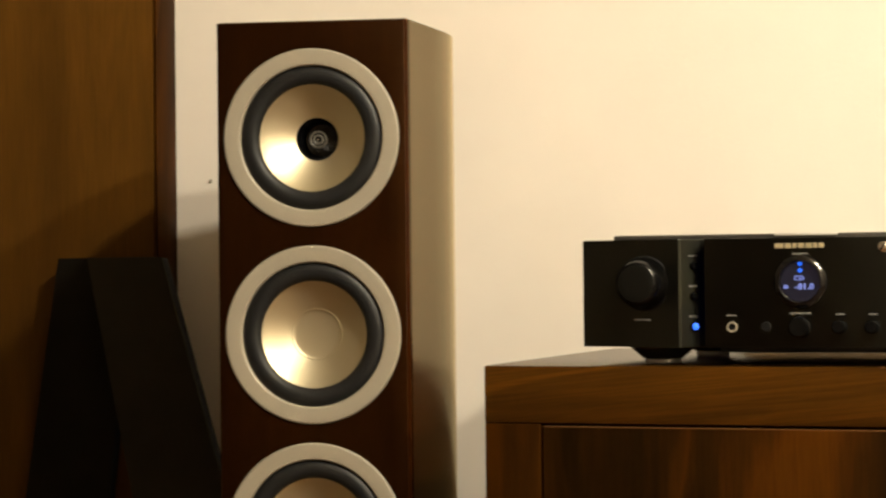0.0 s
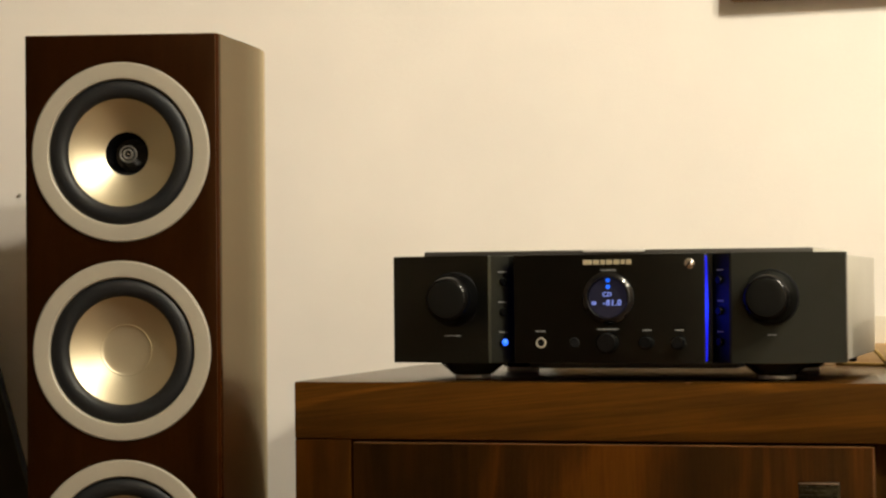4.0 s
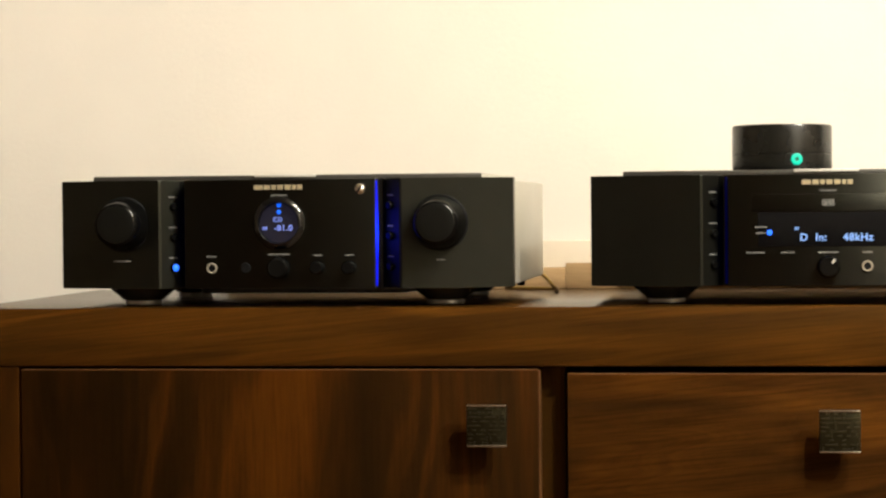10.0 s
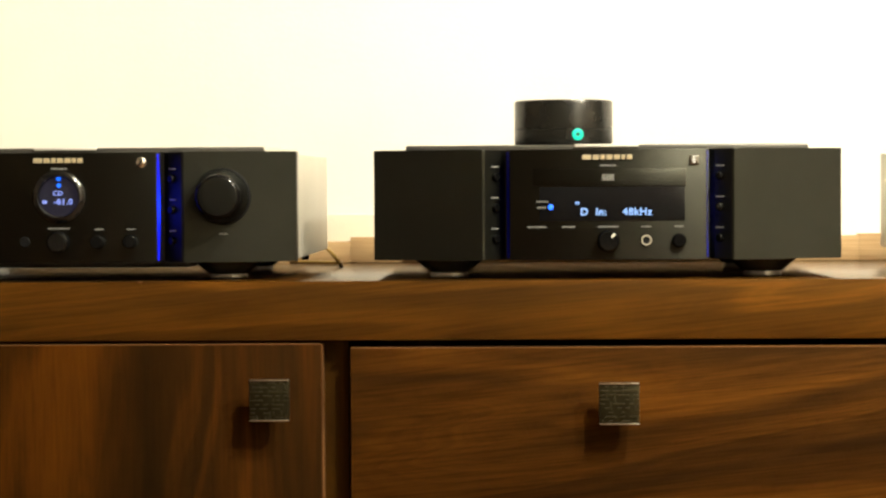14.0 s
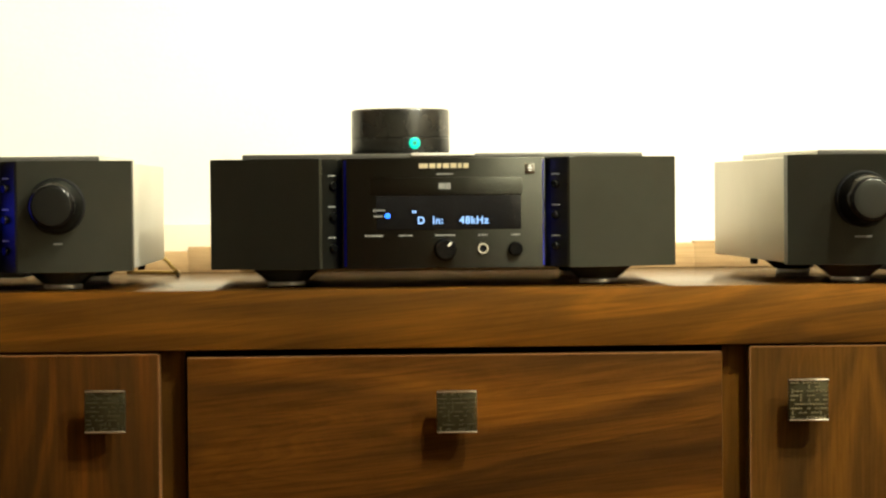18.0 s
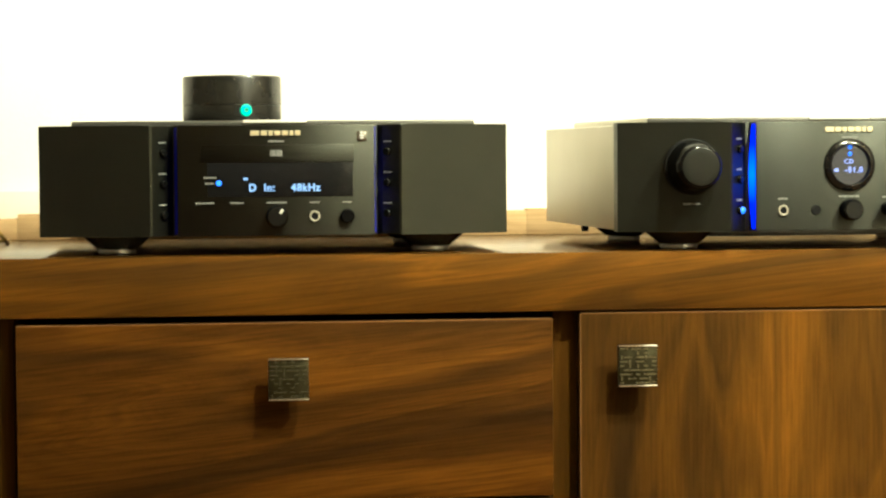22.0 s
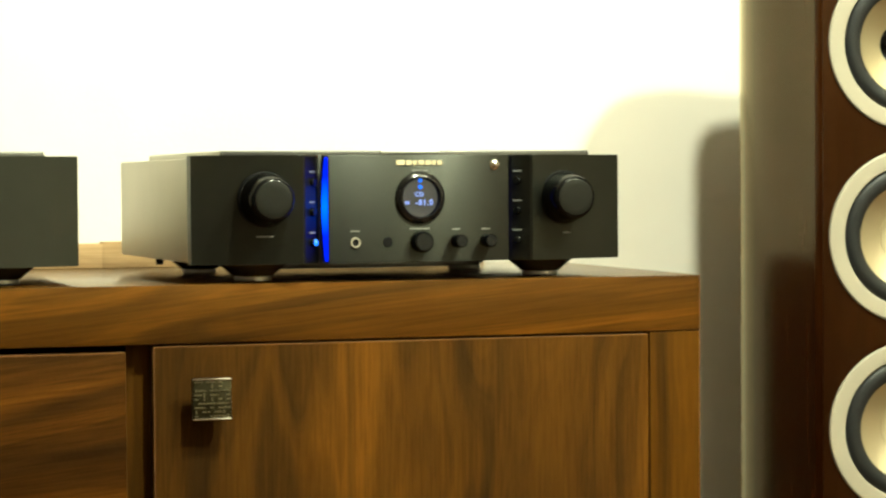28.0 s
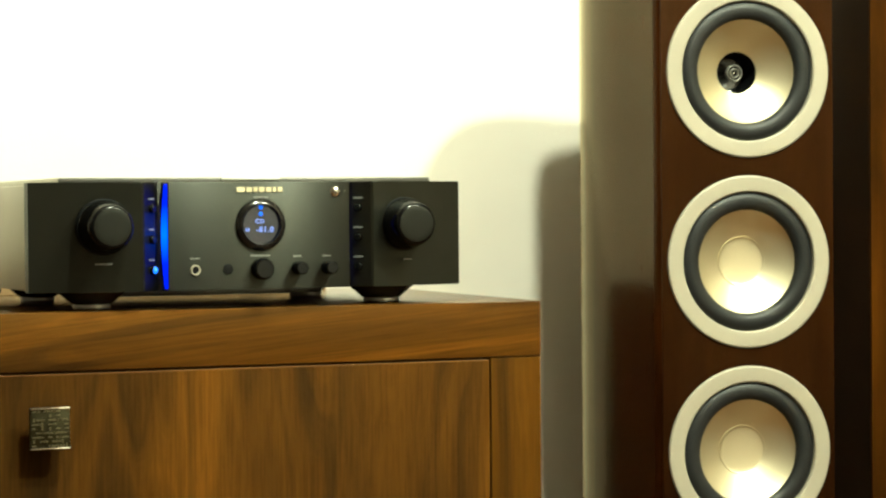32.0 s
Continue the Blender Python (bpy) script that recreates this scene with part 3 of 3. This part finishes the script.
def jack(parent, x, z, y=FRONT_Y, r=0.0052):
    j = part("headphone_jack", lathe([(r * 0.66, 0.001), (r * 0.66, -0.0016), (r * 0.9, -0.0018), (r, -0.0008), (r, 0.0)], (x, y, z), "y", 32), MAT_BEZEL, parent, "chrome ringed headphone jack")
    part("hole", lathe([(0.0, -0.0002), (r * 0.66, -0.0002), (r * 0.66, 0.0), (0.0, 0.0)], (x, y, z), "y", 24), MAT_DARK, j)


def logo(parent, x=0.0):
    left = x - 0.0240
    for w in (0.0085, 0.0058, 0.0042, 0.0058, 0.0058, 0.0036, 0.0050):
        part("emblem_bar", box(left, left + w, FRONT_Y - 0.0012, FRONT_Y, 0.1115, 0.1161, 0.0003, 1), MAT_LOGO, parent, "", 0)
        left += w + 0.0013
    small_bars(parent, x, 0.1062, 0.015, FRONT_Y)


def emblem(parent, x):
    e = part("badge", lathe([(0.0, -0.0028), (0.003, -0.0024), (0.0048, -0.0010), (0.0055, 0.0)], (x, FRONT_Y, 0.1115), "y", 28), MAT_CHROME, parent, "small round chrome badge")
    slash = box(-0.0005, 0.0005, -0.0031, -0.0015, -0.0046, 0.0046)
    bmesh.ops.transform(slash, matrix=pose(x, FRONT_Y, 0.1115, 0, 35, 0), verts=slash.verts)
    part("slash", slash, MAT_DARK, e, "", 0)


def amplifier(place, turn, lamp_side, lamp_mat, slot, label, depth, deep):
    a = unit("amplifier", place, turn, label, "amplifier", depth, lamp_side, lamp_mat, slot, 0.397 - depth, deep=deep)
    logo(a)
    emblem(a, 0.0775)
    for s in (-1, 1):
        k = part("volume_knob" if s > 0 else "input_knob", lathe([(0.0176, -0.0306), (0.0190, -0.0300), (0.0203, -0.0284), (0.0213, -0.0258), (0.0224, -0.0218), (0.0236, -0.0150), (0.0246, -0.0070), (0.0252, 0.0), (0.0, 0.002)], (s * 0.1525, FRONT_Y + 0.005, 0.0795), "y", 72), MAT_KNOB, a, "large round black knob")
        part("knob_face", lathe([(0.0, -0.0312), (0.0120, -0.0311), (0.0166, -0.0309), (0.0177, -0.0306)], (s * 0.1525, FRONT_Y + 0.005, 0.0795), "y", 72), MAT_KNOB_FACE, k, "satin dark grey face")
        part("collar", lathe([(0.0252, -0.002), (0.0264, -0.001), (0.0266, 0.004), (0.0252, 0.004)], (s * 0.1525, FRONT_Y + 0.005, 0.0795), "y", 64, True), MAT_DARK, k)
        small_bars(a, s * 0.154, 0.0445, 0.016 if s < 0 else 0.008, FRONT_Y + 0.0028)
    # porthole display
    p = part("porthole", lathe([(0.0182, -0.0002), (0.0184, -0.0030), (0.0190, -0.0051), (0.0196, -0.0056), (0.0205, -0.0054), (0.0214, -0.0050), (0.0223, -0.0045), (0.0232, -0.0039), (0.0241, -0.0032), (0.0248, -0.0025), (0.0252, 0.0)], (0, FRONT_Y, 0.080), "y", 72), MAT_RIM, a, "round porthole display with dark rim")
    part("glass", lathe([(0.0, -0.0010), (0.0184, -0.0010), (0.0184, -0.0002), (0.0, -0.0002)], (0, FRONT_Y, 0.080), "y", 48), MAT_LCD, p)
    yy = FRONT_Y - 0.0013
    for zz in (0.0905, 0.0968):
        part("indicator", lathe([(0.0, -0.0008), (0.0018, -0.0006), (0.0022, 0.0), (0.0, 0.0)], (0.0, yy, zz), "y", 20), MAT_BLUE_DOT, p, "blue indicator dot")
    lettering("source_text", "CD", 0.0060, (-0.001, yy, 0.0832), MAT_TEXT_DEEP, p)
    lettering("volume_text", "-81.0", 0.0076, (0.004, yy, 0.0752), MAT_TEXT_DEEP, p)
    small_bars(p, -0.0135, 0.0752, 0.004, yy, 1, 0.0032, MAT_TEXT_DEEP)
    # added block that stops the wall's reflection showing in the gap below
    part("gap_blocker", box(-0.105, 0.105, 0.090, depth - 0.020, 0.0090, FACE_LO + 0.0016, 0.002), MAT_LID, a, "block added under the chassis to darken the gap")
    jack(a, -0.0655, 0.0375)
    small_bars(a, -0.0655, 0.0485, 0.010, FRONT_Y)
    part("sensor", lathe([(0.0, -0.0006), (0.0044, -0.0006), (0.0052, 0.0)], (-0.0330, FRONT_Y, 0.0375), "y", 28), MAT_DARK, a)
    round_knob("selector", a, 0.0, 0.0375, 0.0102, FRONT_Y, 0.0140, MAT_KNOB_SMALL, "", False)
    small_bars(a, 0.0, 0.0503, 0.021, FRONT_Y)
    for x in (0.0375, 0.0680):
        round_knob("tone_knob", a, x, 0.0378, 0.0064, FRONT_Y, 0.0160, MAT_KNOB_SMALL, "", False, 28)
        small_bars(a, x, 0.0493, 0.009, FRONT_Y)
    part("power_light", lathe([(0.0, -0.0026), (0.0018, -0.0022), (0.0030, -0.0010), (0.0033, 0.0), (0.0, 0.0)], (0, -0.0036, 0), "y", 20), MAT_BLUE_HOT, a, "blue power light").matrix_basis = cheek(-1, 0.038)
    return a


amp_l = amplifier((0.3142, 0.0255, TOP_Z), -0.8, (1,), MAT_BLUE_SOFT, 0.0009, "black integrated amplifier with a blue light slot and two large knobs", 0.315, -0.0135)
amp_r = amplifier((1.3682, 0.0155, TOP_Z), 3.0, (-1,), MAT_BLUE, 0.0009, "black integrated amplifier with a brightly lit blue slot and grey side", 0.332, -0.0060)

# disc player between the amplifiers
cd = unit("disc_player", (0.8268, 0.0330, TOP_Z), 0.0, "black disc player with a blue lettered display window", "disc player", 0.315, (), face=MAT_FACE_DEEP)
logo(cd)
plate = part("badge", box(0.0755, 0.0845, FRONT_Y - 0.0012, FRONT_Y, 0.1062, 0.1152, 0.0006), MAT_STEEL, cd, "small square silver badge")
for q, w in ((-0.0022, 0.0014), (0.0002, 0.0020), (0.0026, 0.0012)):
    part("badge_bar", box(0.080 - w, 0.080 + w, FRONT_Y - 0.0018, FRONT_Y - 0.0012, 0.1104 + q, 0.1116 + q, 0.0, 1), MAT_PRINT_WHITE, plate, "", 0)
part("tray_front", box(-0.0700, 0.0725, FRONT_Y - 0.0008, FRONT_Y + 0.001, 0.0870, 0.1030, 0.0005), MAT_FACE_DEEP, cd, "slim black disc tray front")
win = part("display_window", box(-0.0640, 0.0715, FRONT_Y - 0.0005, FRONT_Y + 0.001, 0.0545, 0.0862, 0.0004), MAT_GLASSY, cd, "gloss black display window")
small_bars(cd, 0.0, 0.0950, 0.011, FRONT_Y - 0.0008, 1, 0.006)
for words, tx in (("D", -0.0222), ("In:", -0.0066), ("48kHz", 0.0272)):
    lettering("display_text", words, 0.0096, (tx, FRONT_Y - 0.0008, 0.0627), MAT_TEXT, win, "blue white display lettering", 1.10)
small_bars(win, -0.0285, 0.0712, 0.004, FRONT_Y - 0.0006, 1, 0.0026, MAT_TEXT)
part("indicator", lathe([(0.0, -0.0012), (0.0020, -0.0008), (0.0026, 0.0), (0.0, 0.0)], (-0.0535, FRONT_Y - 0.0005, 0.0675), "y", 20), MAT_BLUE_HOT, win, "blue indicator light")
small_bars(win, -0.0610, 0.0727, 0.012, FRONT_Y - 0.0006)
small_bars(win, -0.0615, 0.0672, 0.009, FRONT_Y - 0.0006)
for x, w in ((-0.0665, 0.017), (-0.0365, 0.013), (0.0, 0.019), (0.0355, 0.009), (0.066, 0.008)):
    small_bars(cd, x, 0.0490, w, FRONT_Y)
round_knob("selector", cd, 0.0, 0.0358, 0.0105, FRONT_Y, 0.0140, MAT_KNOB_SMALL, "", True)
jack(cd, 0.0355, 0.0362)
round_knob("stop_button", cd, 0.066, 0.0358, 0.0068, FRONT_Y, 0.0050, MAT_KNOB, "", False, 28)

# small round streamer on the player's lid
PUCK_Z = TOP_Z + FACE_HI + 0.0045
puck = thing("streamer", (0.7888, 0.150, PUCK_Z), "small round black streamer box with a green light", "streamer")
part("base", lathe([(0.0, 0.0), (0.0462, 0.0), (0.0482, 0.0018), (0.0488, 0.0040), (0.0488, 0.0158), (0.0484, 0.0163), (0.0, 0.0163)], (0, 0, 0.0003), "z", 96), MAT_PUCK, puck)
part("shell", lathe([(0.0, 0.0165), (0.0484, 0.0165), (0.0488, 0.0170), (0.0487, 0.0425), (0.0480, 0.0444), (0.0458, 0.0452), (0.0, 0.0454)], (0, 0, 0.0003), "z", 96), MAT_PUCK, puck)
LED = pose(0.0128, -0.0466, 0.0112, 0, 0, 15.4)
bm = lathe([(0.0019, -0.0004), (0.0021, -0.0014), (0.0044, -0.0016), (0.0055, -0.0012), (0.0058, -0.0004)], (0, 0, 0), "y", 40, True)
bmesh.ops.transform(bm, matrix=LED, verts=bm.verts)
part("light_ring", bm, MAT_GREEN, puck, "glowing green ring")
bm = lathe([(0.0, -0.0010), (0.0019, -0.0010), (0.0019, -0.0004), (0.0, -0.0004)], (0, 0, 0), "y", 24)
bmesh.ops.transform(bm, matrix=LED, verts=bm.verts)
part("light_button", bm, plain("dim_green", (0.01, 0.12, 0.07), 0.3), puck)

cab = thing("power_cable", (0.538, 0.335, TOP_Z), "gold sheathed cable behind the amplifier", "cable")
part("lead", tube([(-0.030, 0.0, 0.036), (-0.010, 0.0, 0.028), (0.004, 0.0, 0.016), (0.012, 0.002, 0.0052), (0.013, 0.010, 0.0027), (0.010, 0.06, 0.0026), (-0.05, 0.10, 0.0026)], 0.0022), MAT_CABLE, cab)


# ---------------- loudspeakers ----------------
def speaker_outline():
    pts = [(-0.098, 0.0), (0.098, 0.0), (0.100, 0.002)]
    prof = [(0.1018, 0.016), (0.1048, 0.040), (0.1088, 0.070), (0.1130, 0.100), (0.1168, 0.130), (0.1196, 0.158), (0.1206, 0.182), (0.1192, 0.205), (0.1150, 0.224), (0.1060, 0.240), (0.0900, 0.250), (0.0600, 0.257), (0.0300, 0.259)]
    pts += prof
    pts += [(-x, y) for x, y in prof[::-1]] + [(-0.100, 0.002)]
    return pts


SPK_TOP, Z_ONE, Z_STEP, RING = 1.0545, 0.9330, 0.2040, 0.0925


def driver(parent, z, coaxial):
    d = part("driver", lathe([(0.0745, -0.0010), (0.0750, -0.0040), (0.0762, -0.0050), (0.0775, -0.0052), (0.0905, -0.0050), (0.0918, -0.0045), (0.0924, -0.0035), (RING, -0.0015), (RING, 0.002), (0.0745, 0.002)], (0, 0, z), "y", 96, True), MAT_BEZEL, parent, "satin silver driver ring", 18)
    roll = [(0.0556, 0.004)] + [(0.0652 - 0.0095 * math.cos(a), 0.002 - 0.0065 * math.sin(a)) for a in (math.pi * k / 10 for k in range(11))] + [(0.0758, 0.004)]
    part("surround", lathe(roll, (0, 0, z), "y", 96), MAT_RUBBER, d, "black rubber surround")
    inner = 0.0225 if coaxial else 0.0262
    deep = 0.0255 if coaxial else 0.0160
    cone = [(0.0575, 0.0030)] + [(0.0568 + (inner - 0.0568) * u, 0.0035 + deep * u ** 0.85) for u in (k / 10 for k in range(11))]
    part("cone", lathe(cone, (0, 0, z), "y", 96), MAT_CONE, d, "champagne metal cone")
    if coaxial:
        part("throat", lathe([(0.0226, 0.0285), (0.0228, 0.0300), (0.0205, 0.0420), (0.0170, 0.0560), (0.0, 0.0600)], (0, 0, z), "y", 64), MAT_RIM, d, "gloss black waveguide throat")
        for r, y in ((0.0074, 0.0350), (0.0036, 0.0345)):
            part("waveguide_ring", lathe([(r, y), (r + 0.0009, y - 0.0009), (r + 0.0018, y), (r + 0.0012, y + 0.006)], (0, 0, z), "y", 40, True), MAT_GUIDE, d)
        part("plug", lathe([(0.0, 0.0345), (0.0010, 0.0350), (0.0016, 0.0380), (0.0020, 0.0600), (0.0, 0.0600)], (0, 0, z), "y", 28), MAT_CHROME, d, "small bright plug")
    else:
        dome = [(0.0272, 0.0198), (0.0266, 0.0186), (0.0258, 0.0188)] + [(0.0258 * math.cos(a), 0.0188 + 0.0022 * math.sin(a)) for a in (math.pi / 2 * k / 8 for k in range(1, 8))] + [(0.0, 0.0210)]
        part("dust_cap", lathe(dome, (0, 0, z), "y", 64), MAT_CONE, d, "shallow dished metal dust cap")
    return d


spk = thing("loudspeaker", (-0.2025, 0.0500, 0.0), "dark cherry floorstanding loudspeaker with silver ringed drivers", "loudspeaker", "pair of loudspeakers", 11.1)
body = part("cabinet", prism(speaker_outline(), 0.035, SPK_TOP, 0.0015), MAT_SIDE, spk, "lacquered curved cabinet", 40)
# the drivers sit in round wells cut into the cabinet and its front veneer
wells = bmesh.new()
for k in range(3):
    own = lathe([(0.0, -0.02), (0.0753, -0.02), (0.0753, 0.066), (0.0, 0.066)], (0, 0, Z_ONE - k * Z_STEP), "y", 64)
    me = bpy.data.meshes.new("well")
    bmesh.ops.recalc_face_normals(own, faces=own.faces[:])
    own.to_mesh(me)
    own.free()
    wells.from_mesh(me)
    bpy.data.meshes.remove(me)
wells_me = bpy.data.meshes.new("wells")
wells.to_mesh(wells_me)
wells.free()


def carve(ob, cutter):
    """Cuts the cutter's volume out of a part for good."""
    tool = new("cutter", cutter)
    tool.parent = ob.parent
    md = ob.modifiers.new("cut", "BOOLEAN")
    md.object, md.operation, md.solver = tool, "DIFFERENCE", "EXACT"
    bpy.context.view_layer.update()
    me = bpy.data.meshes.new_from_object(ob.evaluated_get(bpy.context.evaluated_depsgraph_get()))
    ob.modifiers.clear()
    ob.data = me
    bpy.data.objects.remove(tool)


carve(body, wells_me)
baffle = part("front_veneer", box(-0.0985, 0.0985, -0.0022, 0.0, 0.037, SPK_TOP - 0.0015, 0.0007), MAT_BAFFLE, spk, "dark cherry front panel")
carve(baffle, wells_me)
for k in range(3):
    driver(spk, Z_ONE - k * Z_STEP, k == 0)
part("plinth", box(-0.125, 0.125, -0.02, 0.30, 0.0, 0.035, 0.003), MAT_FOOT, spk, "gloss black plinth")
spk_r = copy_thing(spk, pose(1.9270, 0.0470, 0.0055, 0, 0, -5.8))

# ---------------- wardrobes, leaning grille, picture ----------------
wl = thing("wardrobe", (-1.2325, 0.4425, 0.0), "tall brown wood wardrobe front beside the loudspeaker", "wardrobe")
part("door", box(-0.62, 0.6490, 0.0, 0.02, 0.03, 2.2, 0.001), MAT_WARDROBE, wl)
part("side_panel", box(0.6508, 0.654, 0.0005, 0.055, 0.0, 2.25, 0.0008), MAT_STILE_DIM, wl, "darker red brown side panel")
part("carcass", box(-0.62, 0.6506, 0.021, 0.055, 0.0, 2.25), MAT_INSIDE, wl)
wr = thing("wardrobe", (2.111, 0.10, 0.0), "tall brown wood wardrobe standing behind the loudspeaker", "wardrobe")
# this side stands in shadow; the near-black board colour paints that in
part("side_panel", box(0.0, 0.03, 0.0045, 0.395, 0.0, 2.25, 0.001), MAT_INSIDE, wr, "side panel with its shadow put into the dark colour")
part("edge_band", box(0.0, 0.03, 0.0, 0.004, 0.0, 2.25, 0.0008), MAT_STILE_DIM, wr, "red brown wood edge band")
part("door", box(0.0305, 0.70, 0.0, 0.02, 0.03, 2.2, 0.001), MAT_WARDROBE, wr)
part("carcass", box(0.0305, 1.40, 0.021, 0.395, 0.0, 2.25), MAT_INSIDE, wr)
part("door", box(0.703, 1.40, 0.0, 0.02, 0.03, 2.2, 0.001), MAT_WARDROBE, wr)


def grille(x, y, lean, spread, cloth, label):
    """Cloth covered loudspeaker grille leaning sideways, wider at its foot."""
    g = new("speaker_grille")
    g.matrix_basis = pose(x, y, 0.0)
    tagged(g, label, "grille", "pair of loudspeaker grilles")
    for gname, gmat, gbox in (("frame", MAT_DARK, (-0.050, 0.050, 0.0, 0.018, 0.0, 0.8135, 0.003)), ("cloth", cloth, (-0.0515, 0.0515, -0.004, 0.0, 0.0, 0.8147, 0.0015))):
        bm = box(*gbox)
        for v in bm.verts:
            v.co.x *= 1.0 + spread * (0.8147 - v.co.z)
            v.co.x -= lean * v.co.z
        part(gname, bm, gmat, g)
    return g


grille(-0.3905, 0.380, 0.247, 0.85, MAT_CLOTH, "black cloth loudspeaker grille leaning in front of another")
# assumed second grille; its near-black cloth fills in the shadow on the wardrobe
grille(-0.7640, 0.414, -0.139, 0.5, MAT_CLOTH_SHADED, "second black cloth grille, darkened to stand for the shadow on the wardrobe")

pic = new("picture")
pic.matrix_basis = pose(0.3665, WALL_Y - 0.001, 1.1165, 0, -0.8, 0)
tagged(pic, "picture in a brown gilt wooden frame hung on the wall", "picture")
PW, PH = 0.62, 0.46
part("frame_rail", box(0.0, PW, -0.022, 0.0, 0.0, 0.035, 0.004), MAT_FRAME, pic)
part("frame_rail", box(0.0, PW, -0.022, 0.0, PH - 0.035, PH, 0.004), MAT_FRAME, pic)
part("frame_stile", box(0.0, 0.035, -0.0215, 0.0, 0.0352, PH - 0.0352, 0.004), MAT_FRAME, pic)
part("frame_stile", box(PW - 0.035, PW, -0.0215, 0.0, 0.0352, PH - 0.0352, 0.004), MAT_FRAME, pic)
part("canvas", box(0.033, PW - 0.033, -0.010, -0.004, 0.033, PH - 0.033), MAT_CANVAS, pic)

# low wooden strip along the wall behind the units, and a nail in the wall
strip = thing("wooden_strip", (0.0, 0.4905, TOP_Z), "low tan wooden strip lying along the wall behind the units", "strip")
for xa, xb, zt in ((0.16, 0.5527, 0.0240), (0.5530, 0.84, 0.0290), (0.8403, 1.1300, 0.0280), (1.1302, 1.585, 0.0300)):
    part("plank", box(xa, xb, -0.024, 0.0, 0.0003, zt, 0.0004), MAT_TANWOOD, strip)
card = thing("card_strip", (0.0, 0.4965, TOP_Z), "pale cream card standing against the wall behind the wooden strip", "card")
part("card", box(0.47, 0.70, -0.0050, 0.0, 0.0003, 0.0545, 0.0012), MAT_CARD, card)
nail = thing("nail", (-0.5310, WALL_Y, 0.9115), "small grey nail in the wall", "nail")
part("nail_head", lathe([(0.0, -0.003), (0.0018, -0.0026), (0.0021, -0.0016), (0.0010, -0.0012), (0.0010, 0.0), (0.0, 0.0)], (0, 0, 0), "y", 16), MAT_BEZEL, nail)
